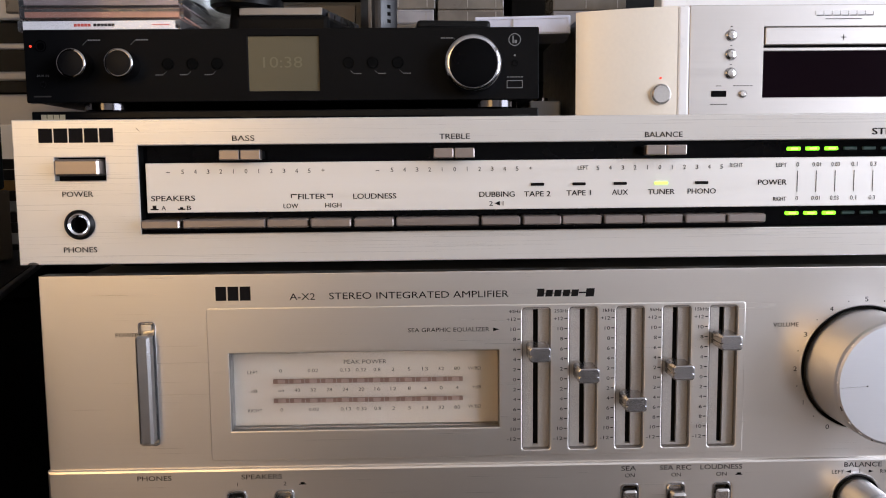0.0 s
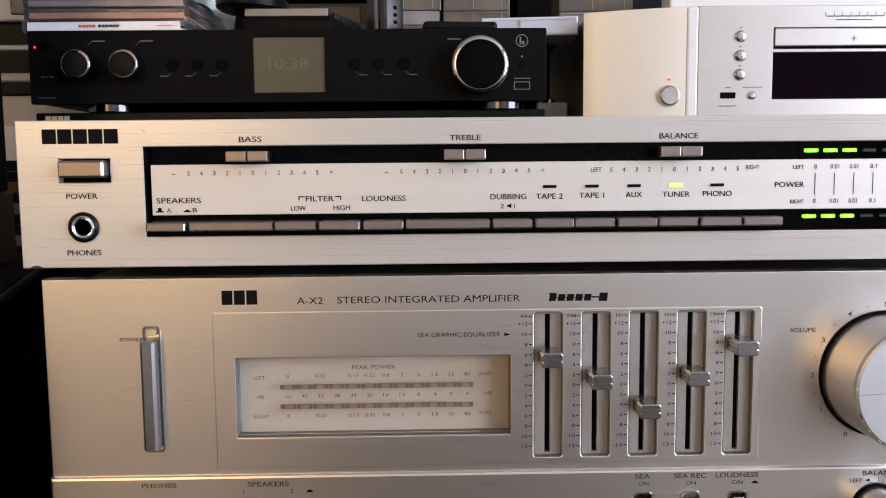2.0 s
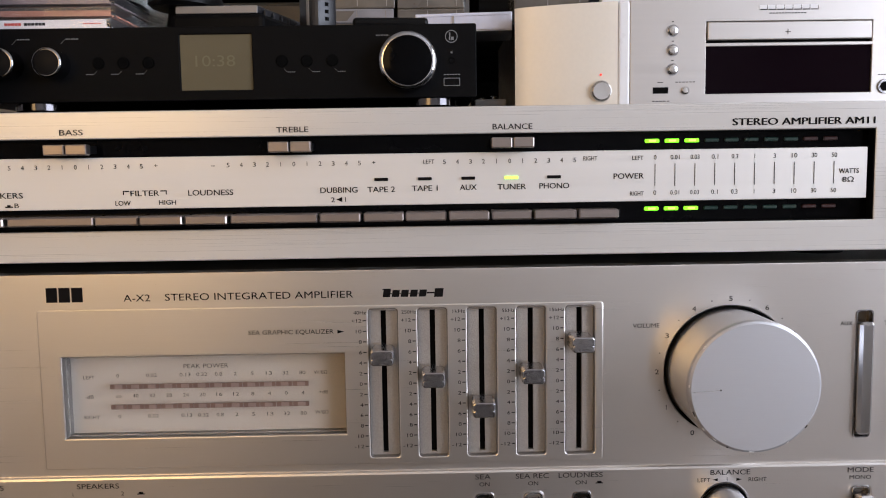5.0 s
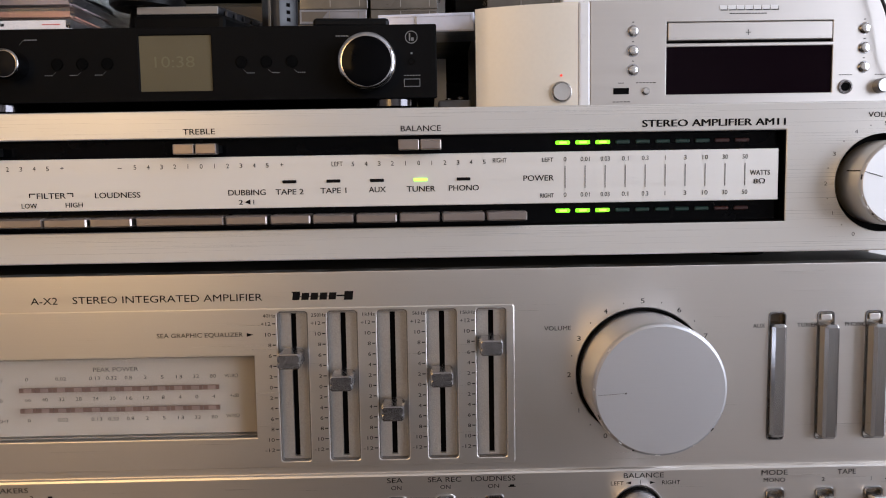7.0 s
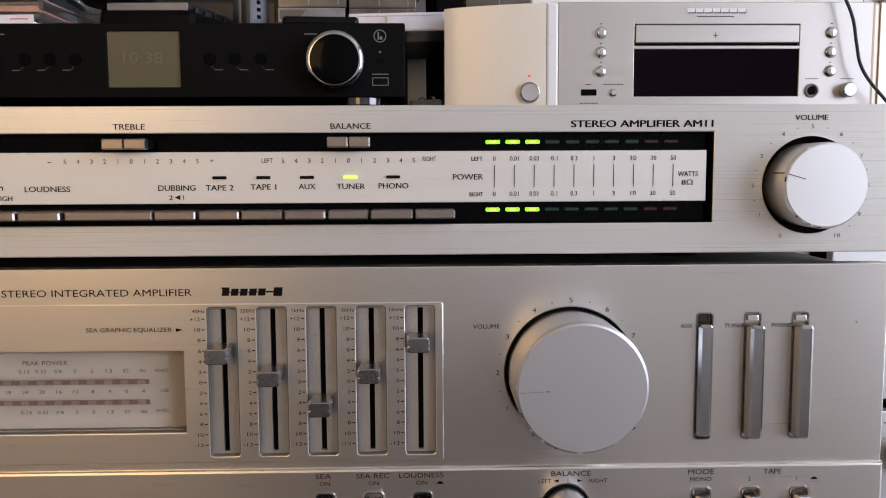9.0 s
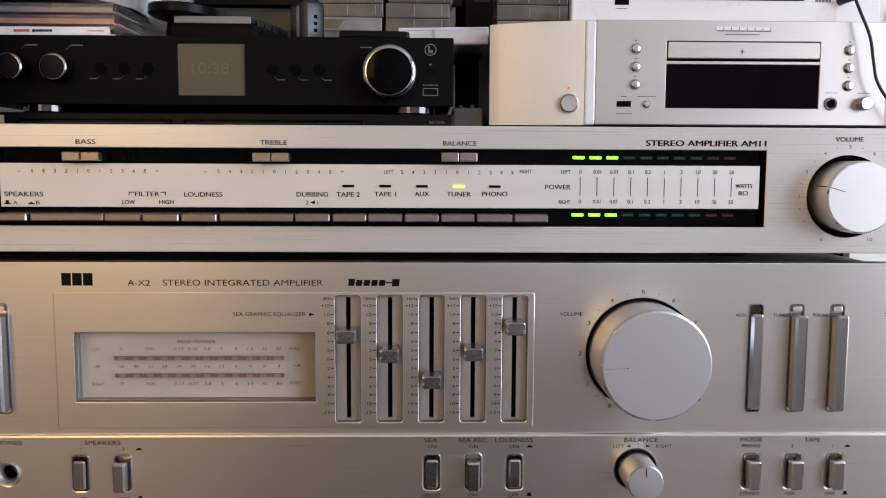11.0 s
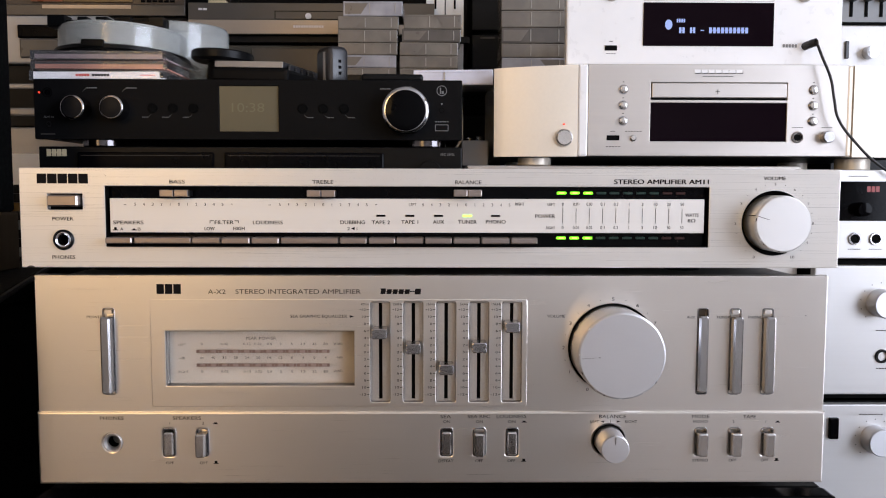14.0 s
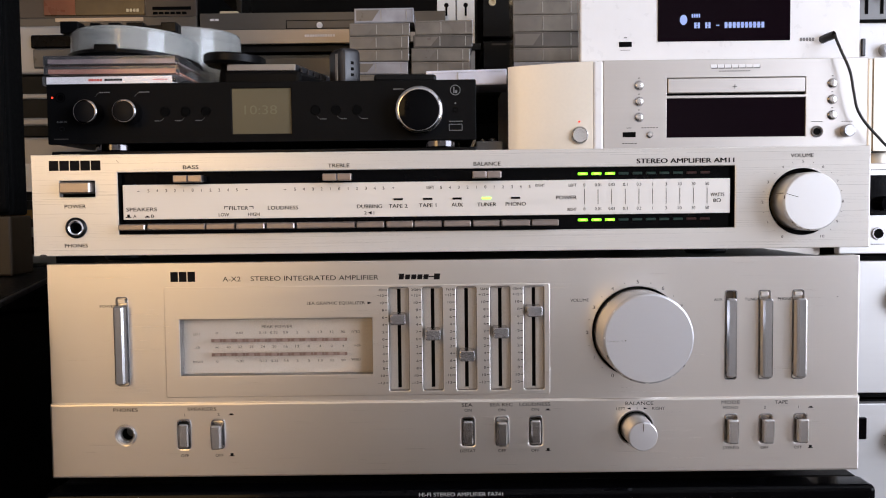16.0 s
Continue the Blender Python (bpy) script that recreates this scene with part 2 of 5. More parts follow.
setting("floor", bx(RX0 - 0.2, RX1 + 0.2, RY0 - 0.2, RY1 + 0.2, -0.1, 0), OAK, "brown wooden board floor of the room")
setting("ceiling", bx(RX0 - 0.2, RX1 + 0.2, RY0 - 0.2, RY1 + 0.2, RZ, RZ + 0.1), CEIL, "plain white painted ceiling of the room")
setting("wall_west", bx(RX0 - 0.2, RX0, RY0, RY1, 0, RZ), WALLP, "cream painted wall of the room")
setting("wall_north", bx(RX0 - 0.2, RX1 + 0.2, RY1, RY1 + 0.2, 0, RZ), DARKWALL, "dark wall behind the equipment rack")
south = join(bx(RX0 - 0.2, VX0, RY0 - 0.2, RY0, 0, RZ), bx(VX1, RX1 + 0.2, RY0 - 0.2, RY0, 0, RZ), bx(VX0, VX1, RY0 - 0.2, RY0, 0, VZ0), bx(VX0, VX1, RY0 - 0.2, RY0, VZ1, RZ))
setting("wall_south", south, WALLS, "pale unseen wall with an opening for the added warm lamp")
# unseen frame added round the warm fill lamp
wi2 = thing("added_window", ((VX0 + VX1) / 2, RY0 - 0.1, VZ0), "unseen window frame added around the warm fill lamp", "window", kind="structure")
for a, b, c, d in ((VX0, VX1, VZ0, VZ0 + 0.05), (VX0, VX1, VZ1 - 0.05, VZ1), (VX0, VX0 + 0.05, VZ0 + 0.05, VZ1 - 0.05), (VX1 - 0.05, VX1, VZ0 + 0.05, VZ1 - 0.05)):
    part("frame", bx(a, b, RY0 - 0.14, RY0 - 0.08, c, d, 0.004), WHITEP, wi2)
# unseen dark block added behind the camera to darken mid-panel reflections
BLOCKER = material("reflection_blocker", (0.035, 0.022, 0.014), 0.55, 0, 0.25, 5, (8, 8, 1), 0.05)
wr = thing("sideboard", (-0.02, -1.55, 0), "unseen dark block added to darken the reflections in the panels", "sideboard")
part("body", bx(-0.40, 0.40, -1.80, -1.38, 0.06, 0.72, 0.004), BLOCKER, wr)
part("plinth", bx(-0.38, 0.38, -1.78, -1.42, 0, 0.06), BLOCKER, wr)
for a, b in ((-0.39, -0.025), (-0.015, 0.39)):
    part("door", bx(a, b, -1.378, -1.360, 0.08, 0.70, 0.003), BLOCKER, wr)
east = join(bx(RX1, RX1 + 0.2, RY0, WY0, 0, RZ), bx(RX1, RX1 + 0.2, WY1, RY1, 0, RZ), bx(RX1, RX1 + 0.2, WY0, WY1, 0, WZ0), bx(RX1, RX1 + 0.2, WY0, WY1, WZ1, RZ))
setting("wall_east", east, WALLS, "unseen wall paled to brighten reflections, with a wide window opening")
win = thing("window_1", (RX1 + 0.1, (WY0 + WY1) / 2, WZ0), "wide white framed window with daylight", "window", kind="structure")
for a, b, c, d in ((WY0, WY1, WZ0, WZ0 + 0.05), (WY0, WY1, WZ1 - 0.05, WZ1), (WY0, WY0 + 0.05, WZ0 + 0.05, WZ1 - 0.05), (WY1 - 0.05, WY1, WZ0 + 0.05, WZ1 - 0.05)):
    part("frame", bx(RX1 + 0.08, RX1 + 0.14, a, b, c, d, 0.004), WHITEP, win)

# ---- table under the front stack ----
TABLE = material("black_wood_veneer", (0.010, 0.009, 0.008), 0.4, 0, 0.2, 6, (1, 12, 12), spec=0.2)
table = thing("table", (0, 0.4, 0), "long black veneered equipment table", "table")
part("tabletop", bx(-1.2, 1.2, -0.02, 1.25, 0.60, 0.64, 0.002), TABLE, table)
for x in (-1.15, 1.15):
    for y in (0.03, 1.2):
        part("leg", bx(x - 0.03, x + 0.03, y - 0.03, y + 0.03, 0, 0.60, 0.002), TABLE, table)

# ---- upper front amplifier: silver, with the slide controls ----
Y0 = 0.0
am = thing("stereo_amplifier", (0, 0.15, 1.0152), "slim brushed silver stereo amplifier with slide controls, stacked on another amplifier", "amplifier", "front amplifiers")
KX0, KX1, KZ0, KZ1 = -0.2243, 0.2228, 1.0195, 1.0736
WX0, WX1, WZa, WZb = -0.1782, 0.1507, 1.0308, 1.0638
KC = (0.1868, 1.0442)
WINDOW = rrect(WX0, WX1, WZa, WZb)
LINER = rrect(WX0 + 0.0004, WX1 - 0.0003, WZa + 0.0003, WZb - 0.0003)
part("front_panel", plate(rrect(KX0, KX1, KZ0, KZ1), [WINDOW, rrect(-0.2092, -0.1905, 1.0510, 1.0596), circ(-0.2010, 1.0346, 0.0052), circ(*KC, 0.0178, 64)], Y0, 0.006, 0.0004), SILVER, am)
part("case", bx(-0.2195, 0.2185, 0.006, 0.30, 1.0212, 1.0722, 0.001), CASE, am)
part("window_backing", bx(-0.1812, WX1 + 0.001, 0.0045, 0.0058, WZa - 0.001, WZb + 0.001), GLOSS, am, "black recessed window strip")
part("window_liner", plate(WINDOW, [LINER], 0.0003, 0.0045), MATT, am)
part("scale_plate", bx(-0.1761, 0.1485, 0.0010, 0.0044, 1.0386, 1.0572, 0.0002, 1), PLATE, am)
for x in (-0.19, 0.148):
    part("foot", upright(x, 0.04, [(0, 1.0152), (0.011, 1.0152), (0.012, 1.0165), (0.012, 1.0213), (0, 1.0213)], 32), BLACK, am)
    part("foot", upright(x, 0.26, [(0, 1.0152), (0.011, 1.0152), (0.012, 1.0165), (0.012, 1.0213), (0, 1.0213)], 32), BLACK, am)
mark(-0.2148, -0.1868, 1.0651, 1.0704, 5, Y0 - 0.00012, INK, am)
# power switch and headphone socket
part("switch_well", bx(-0.2095, -0.1905, 0.0035, 0.0055, 1.0499, 1.0598), MATT, am)
part("power_button", bx(-0.2075, -0.1911, -0.0052, 0.0034, 1.0528, 1.0590, 0.0008, 1), BUTTON, am, "brushed metal power button")
words("POWER", -0.2012, 1.0461, Y0 - 0.00012, 0.0021, am, 0.0114)
words("PHONES", -0.2013, 1.0252, Y0 - 0.00012, 0.0021, am, 0.0124)
jack = part("headphone_socket", lathe(-0.2010, 1.0346, [(0.0053, 0.005), (0.0056, -0.0008), (0.0047, -0.0016), (0.0044, -0.0008), (0.0044, 0.004)]), BLACK, am)
part("ring", lathe(-0.2010, 1.0346, [(0.0044, 0.004), (0.0043, -0.0013), (0.0038, -0.0016), (0.0031, -0.0010), (0.0028, 0.0008), (0.0028, 0.014), (0, 0.014)]), CHROME, jack, "chrome ring")
part("bore", lathe(-0.2010, 1.0346, [(0.0027, 0.0012), (0.0027, 0.0135), (0, 0.0135)]), MATT, jack)
# three slide controls
for (x, z), s in (((-0.1393, 1.0600), "BASS"), ((-0.0605, 1.0600), "TREBLE"), ((0.0185, 1.0604), "BALANCE")):
    w = {"BASS": 0.0083, "TREBLE": 0.0114, "BALANCE": 0.0143}[s]
    words(s, x + 0.0003, 1.0663, Y0 - 0.00012, 0.0021, am, w)
    sl = part("slide_control", bx(x - 0.0074, x + 0.0074, -0.0018, 0.0044, z - 0.0014, z + 0.0014, 0.0002, 1), BLACK, am)
    for a, b in ((x - 0.0077, x - 0.0003), (x + 0.0001, x + 0.0075)):
        part("cap", bx(a, b, -0.0056, -0.0016, z - 0.0019, z + 0.0018, 0.0004), BUTTON, sl, "brushed metal slider cap")
PY = 0.00088
for x0, ends in ((-0.1386, "-+"), (-0.0602, "-+"), (0.0178, "LR")):
    bms = []
    for k in range(-5, 6):
        bms.append(letters(str(abs(k)), x0 + k * 0.00473, 1.0540, PY, 0.0017, 0.0 if abs(k) == 1 else 0.0010))
    if ends == "-+":
        bms.append(letters("-", x0 - 0.0291, 1.0541, PY, 0.002, 0.0014))
        bms.append(letters("+", x0 + 0.0288, 1.0541, PY, 0.0016, 0.0013))
    else:
        bms.append(letters("LEFT", x0 - 0.0293, 1.0541, PY, 0.0017, 0.0040))
        bms.append(letters("RIGHT", x0 + 0.0293, 1.0545, PY, 0.0017, 0.0050))
    for b in bms:
        part("numeral", b, INK, am)
for s, x, z, h, w in (("SPEAKERS", -0.1662, 1.0441, 0.0021, 0.0164), ("A", -0.1699, 1.0405, 0.0017, 0.0017), ("B", -0.1604, 1.0405, 0.0017, 0.0016), ("FILTER", -0.1142, 1.0443, 0.0021, 0.0103),
                      ("LOW", -0.1222, 1.0408, 0.0018, 0.0055), ("HIGH", -0.1062, 1.0409, 0.0018, 0.0061), ("LOUDNESS", -0.0905, 1.0442, 0.0021, 0.0162), ("DUBBING", -0.0442, 1.0444, 0.0021, 0.0134),
                      ("2", -0.0465, 1.0409, 0.0018, 0.0014), ("1", -0.0419, 1.0409, 0.0018, 0.0), ("TAPE 2", -0.0289, 1.0444, 0.0021, 0.0100), ("TAPE 1", -0.0131, 1.0446, 0.0021, 0.0093),
                      ("AUX", 0.0027, 1.0447, 0.0021, 0.0061), ("TUNER", 0.0185, 1.0447, 0.0021, 0.0103), ("PHONO", 0.0340, 1.0448, 0.0021, 0.0108), ("POWER", 0.0611, 1.0479, 0.0021, 0.0110),
                      ("LEFT", 0.0644, 1.0544, 0.0016, 0.0041), ("RIGHT", 0.0641, 1.0415, 0.0016, 0.0049), ("WATTS", 0.1417, 1.0486, 0.0019, 0.0073), ("8\u03a9", 0.1415, 1.0455, 0.0019, 0.0042)):
    words(s, x, z, PY, h, am, w)
marks = [join(blocks(-0.1748, -0.1718, 1.0397, 1.0402, 1, PY, 0), blocks(-0.1740, -0.1726, 1.0400, 1.0414, 1, PY, 0)), join(blocks(-0.1646, -0.1618, 1.0397, 1.0402, 1, PY, 0), blocks(-0.1638, -0.1626, 1.0400, 1.0407, 1, PY, 0))]
for s in (-1, 1):
    marks.append(join(strip(-0.1142 + s * 0.0066 - 0.0010, -0.1142 + s * 0.0066 + 0.0010, 1.0448, 1.0452, PY), strip(-0.1142 + s * 0.0077 - 0.0002, -0.1142 + s * 0.0077 + 0.0002, 1.0437, 1.0452, PY)))
for b in marks:
    part("legend", b, INK, am)
tri = bmesh.new()
tri.faces.new([tri.verts.new(v) for v in ((-0.0452, PY, 1.0409), (-0.0431, PY, 1.0400), (-0.0431, PY, 1.0418))])
part("arrow", tri, INK, am)
for x, on in ((-0.0288, 0), (-0.0130, 0), (0.0027, 0), (0.0184, 1), (0.0339, 0)):
    part("source_lamp", bx(x - 0.0025, x + 0.0025, 0.0004, 0.0012, 1.0474, 1.0485, 0.0002, 1), LAMP_CORE if on else INK, am, "lit green source lamp" if on else "dark source lamp")
# key row
keys = [-0.1768, -0.1618, -0.1303, -0.1143, -0.0985, -0.0827, -0.0510, -0.0356, -0.0204, -0.0050, 0.0102, 0.0256, 0.0414, 0.0566]
for k, (a, b) in enumerate(zip(keys, keys[1:])):
    out = -0.0074 if k in (3, 4) else (-0.0056 if k in (1, 5, 8, 10) else -0.0062)
    part("selector_key", bx(a + (0.0004, 0.0006, 0.0003)[k % 3], b - (0.0005, 0.0004)[k % 2], out, 0.0044, 1.0330, 1.0363, 0.0005, 1), BUTTON, am)
# level lamps
for k in range(10):
    x = 0.0704 + k * 0.00731
    part("level_lamp", bx(x - 0.0026, x + 0.0026, 0.0037, 0.0049, 1.0598, 1.0612, 0.0003, 1), GREEN_ON if k < 3 else (GREEN_OFF if k < 8 else RED_OFF), am, "lit green level lamp" if k < 3 else "")
    part("level_lamp", bx(x - 0.0026, x + 0.0026, 0.0037, 0.0049, 1.0350, 1.0364, 0.0003, 1), GREEN_ON if k < 3 else (GREEN_OFF if k < 8 else RED_OFF), am, "lit green level lamp" if k < 3 else "")
    if k < 3:
        part("lamp_core", bx(x - 0.0013, x + 0.0013, 0.0034, 0.0038, 1.0353, 1.0361), LAMP_CORE, am)
        part("lamp_core", bx(x - 0.0013, x + 0.0013, 0.0034, 0.0038, 1.0601, 1.0609), LAMP_CORE, am)
bms = []
for k, s in enumerate(("0", "0.01", "0.03", "0.1", "0.3", "1", "3", "10", "30", "50")):
    x = 0.0707 + k * 0.00728
    w = {1: 0.0010, 2: 0.0020, 3: 0.0024, 4: 0.0033}[len(s)]
    w = 0.0 if s == "1" else w
    bms += [letters(s, x, 1.0545, PY, 0.0017, w), letters(s, x, 1.0417, PY, 0.0017, w), strip(x - 0.00013, x + 0.00013, 1.0440, 1.0521, PY)]
for b in bms:
    part("numeral", b, INK, am)
words("STEREO AMPLIFIER AM11", 0.1243, 1.0668, Y0 - 0.00012, 0.0026, am, 0.0518, 0.055)
# volume
words("VOLUME", 0.1863, 1.0688, Y0 - 0.00012, 0.0020, am, 0.0121)
bms = []
for k in range(0, 21):
    a = radians(240 - k * 15)
    r = 0.0214
    if k % 2 == 0:
        bms.append(letters(str(k // 2), KC[0] + r * math.cos(a), KC[1] + r * math.sin(a), Y0 - 0.00012, 0.0015, 0.0022 if k == 20 else (0.0 if k == 2 else 0.0011)))
    else:
        bms.append(blocks(KC[0] + r * math.cos(a) - 0.0002, KC[0] + r * math.cos(a) + 0.0002, KC[1] + r * math.sin(a) - 0.0002, KC[1] + r * math.sin(a) + 0.0002, 1, Y0 - 0.00012, 0))
for b in bms:
    part("numeral", b, GREYINK, am)
part("knob_well", lathe(*KC, [(0.0178, 0.0002), (0.0176, 0.0052), (0, 0.0052)]), MATT, am)
vk = part("volume_knob", lathe(*KC, [(0.0153, 0.005), (0.0153, -0.0112), (0.0149, -0.0121), (0.0144, -0.0125), (0, -0.0125)], 72), PALEKNOB, am, "turned aluminium volume knob")
part("pointer", turn(join(bx(-0.0155, -0.0152, -0.0110, -0.002, -0.0002, 0.0002), bx(-0.0144, -0.0080, -0.01265, -0.0124, -0.00012, 0.00012)), pose(KC[0], 0, KC[1], 0, 17, 0)), GREYINK, vk)
def chips(cx, cz, r, y, angles, parent):
    """Small worn flakes along the front edge of a knob."""
    for k, a in enumerate(angles):
        w = (0.0007, 0.0004, 0.0009, 0.0005)[k % 4]
        part("worn_chip", turn(bx(r - 0.00035, r + 0.00005, -0.0003, 0.00018, -w, w, 0.0001, 1), pose(cx, y, cz, 0, -a, 0)), (WORN, GREYINK)[k % 3 == 2], parent)


WORN = material("bare_worn_metal", (0.85, 0.83, 0.80), 0.3, 0.9, 0.1, 900)
chips(*KC, 0.01505, -0.0121, (118, 152, 171, 196, 214, 226, 238, 251, 262, 287), vk)
dent = bmesh.new()
dent.faces.new([dent.verts.new((-0.2192 + 0.0021 * math.cos(math.pi * k / 12), Y0 - 0.0001, KZ0 + 0.00005 + 0.0010 * math.sin(math.pi * k / 12))) for k in range(13)])
part("dent", dent, GREYINK, am, "dark dent in the lower edge")
part("scratch", turn(bx(-0.0009, 0.0009, -0.00012, 0.0001, -0.00008, 0.00008), pose(-0.1779, Y0, 1.0697, 0, 45, 0)), GREYINK, am)

# ---- lower front amplifier: champagne, with the graphic equalizer ----
jv = thing("stereo_amplifier", (0, 0.16, 0.8905), "champagne brushed aluminium integrated amplifier with equalizer sliders, under the silver one", "amplifier", "front amplifiers")
VC = (0.0990, 0.9753)
BC = (0.0977, 0.9232)
LEV = (-0.1781, 0.1490, 0.1670, 0.1850)
IX0, IX1, IZ0, IZ1 = -0.1553, 0.0518, 0.9423, 1.0021
lever_slots = [rrect(x - 0.0030, x + 0.0030, 0.9490, 0.9970, 0.0012) for x in LEV]
part("upper_panel", plate(rrect(-0.2178, 0.2178, 0.9372, 1.0152), lever_slots + [rrect(IX0 + 0.002, IX1 - 0.002, IZ0 + 0.002, IZ1 - 0.002), circ(*VC, 0.0243, 72)], Y0, 0.008, 0.0004), CHAMPAGNE, jv)
BTN = ((-0.1460, 1), (-0.1277, 0), (0.0073, 1), (0.0255, 0), (0.0437, 1), (0.1489, 0), (0.1677, 0), (0.1861, 0))
part("lower_panel", plate(rrect(-0.2182, 0.2182, 0.8990, 0.9396), [rrect(x - 0.0032, x + 0.0032, 0.9148, 0.9301, 0.0014) for x, _ in BTN] + [circ(-0.1773, 0.9224, 0.0050), circ(*BC, 0.0088, 48)], Y0 - 0.0016, 0.008, 0.0011), CHAMPAGNE, jv)
part("case", join(bx(-0.2095, 0.2095, 0.010, 0.34, 0.9015, 1.0135, 0.001), bx(-0.2150, 0.2150, 0.0078, 0.012, 0.9005, 1.0140)), GREYCASE, jv, "grey painted steel case")
CH = [(-0.0293 + k * 0.01815) for k in range(5)]
part("meter_panel", plate(rrect(IX0, IX1, IZ0, IZ1, 0.0012), [rrect(-0.1473, -0.0436, 0.9539, 0.9846)] + [rrect(x - 0.0055, x + 0.0055, 0.9447, 1.0008, 0.0012) for x in CH], Y0 - 0.0005, 0.004, 0.00035), CHAMPAGNE, jv)
MILK = material("meter_face", (0.35, 0.31, 0.265), 0.5, 0.1, 0.03, 40)
# dull metal for recesses, darkened so their shade is in the colour
WELLM = material("shaded_recess_metal", (0.15, 0.135, 0.12), 0.5, 0.4, 0.05, 60)
part("meter_face", bx(-0.148, -0.043, 0.0068, 0.0076, 0.9534, 0.9850), MILK, jv, "pale recessed peak power meter face")
part("meter_frame", plate(rrect(-0.1482, -0.0428, 0.9532, 0.9853), [rrect(-0.1472, -0.0437, 0.9540, 0.9845)], 0.0002, 0.0068), WELLM, jv)
MY = 0.0028
SEG = material("unlit_red_segment", (0.17, 0.105, 0.082), 0.4, 0, 0.2, 300)
SEGB = material("unlit_segment_pale", (0.26, 0.185, 0.155), 0.4, 0, 0.2, 300)
for z in (0.9726, 0.9649):
    for k in range(12):
        x = -0.1313 + k * 0.00615
        sg = part("meter_segment", bx(x, x + 0.0060, 0.0026, 0.0029, z - 0.0009, z + 0.0009), SEG, jv)
        part("window", bx(x + 0.0018, x + 0.0046, 0.0023, 0.0026, z - 0.0007, z + 0.0007), SEGB, sg)
bms = [letters("PEAK POWER", -0.0955, 0.9800, MY, 0.0017, 0.0166)]
xs = [-0.1283 + k * 0.00622 for k in range(12)]
for s, k in (("0", 0), ("0.02", 2), ("0.13", 4), ("0.32", 5), ("0.8", 6), ("2", 7), ("5", 8), ("13", 9), ("32", 10), ("80", 11)):
    w = {1: 0.0011, 2: 0.0023, 3: 0.0027, 4: 0.0040}[len(s)]
    bms += [letters(s, xs[k], 0.9768, MY, 0.0014, w), letters(s, xs[k], 0.9613, MY, 0.0014, w)]
for s, k in (("oo", 0), ("40", 1), ("32", 2), ("28", 3), ("24", 4), ("20", 5), ("16", 6), ("12", 7), ("8", 8), ("4", 9), ("0", 10), ("4", 11)):
    bms.append(letters(s, xs[k], 0.9691, MY, 0.0014, 0.0011 * len(s)))
bms += [letters("LEFT", -0.1390, 0.9763, MY, 0.0014, 0.0042), letters("RIGHT", -0.1386, 0.9611, MY, 0.0014, 0.0056), letters("-dB", -0.1392, 0.9689, MY, 0.0014, 0.0034),
        letters("W/8\u03a9", -0.0531, 0.9768, MY, 0.0014, 0.0050), letters("W/8\u03a9", -0.0531, 0.9616, MY, 0.0014, 0.0050), letters("+dB", -0.0522, 0.9693, MY, 0.0014, 0.0034)]
for b in bms:
    part("numeral", b, GREYINK, jv)
PANE = clear("clear_acrylic", (0.97, 0.97, 0.97), 0.02, ior=1.15)
pane = part("meter_window", bx(-0.1471, -0.0438, 0.0030, 0.0036, 0.9541, 0.9844), PANE, jv, "clear acrylic meter window")
pane.visible_shadow = False
# equalizer channels
FACE = [(-0.0293, 0.9853), (-0.0110, 0.9770), (0.0070, 0.9657), (0.0248, 0.9777), (0.0426, 0.9888)]
CHAN = material("bead_blasted_aluminium", (0.42, 0.395, 0.37), 0.5, 0.85, 0.22, 2200, bump=0.35, dist=0.0003)
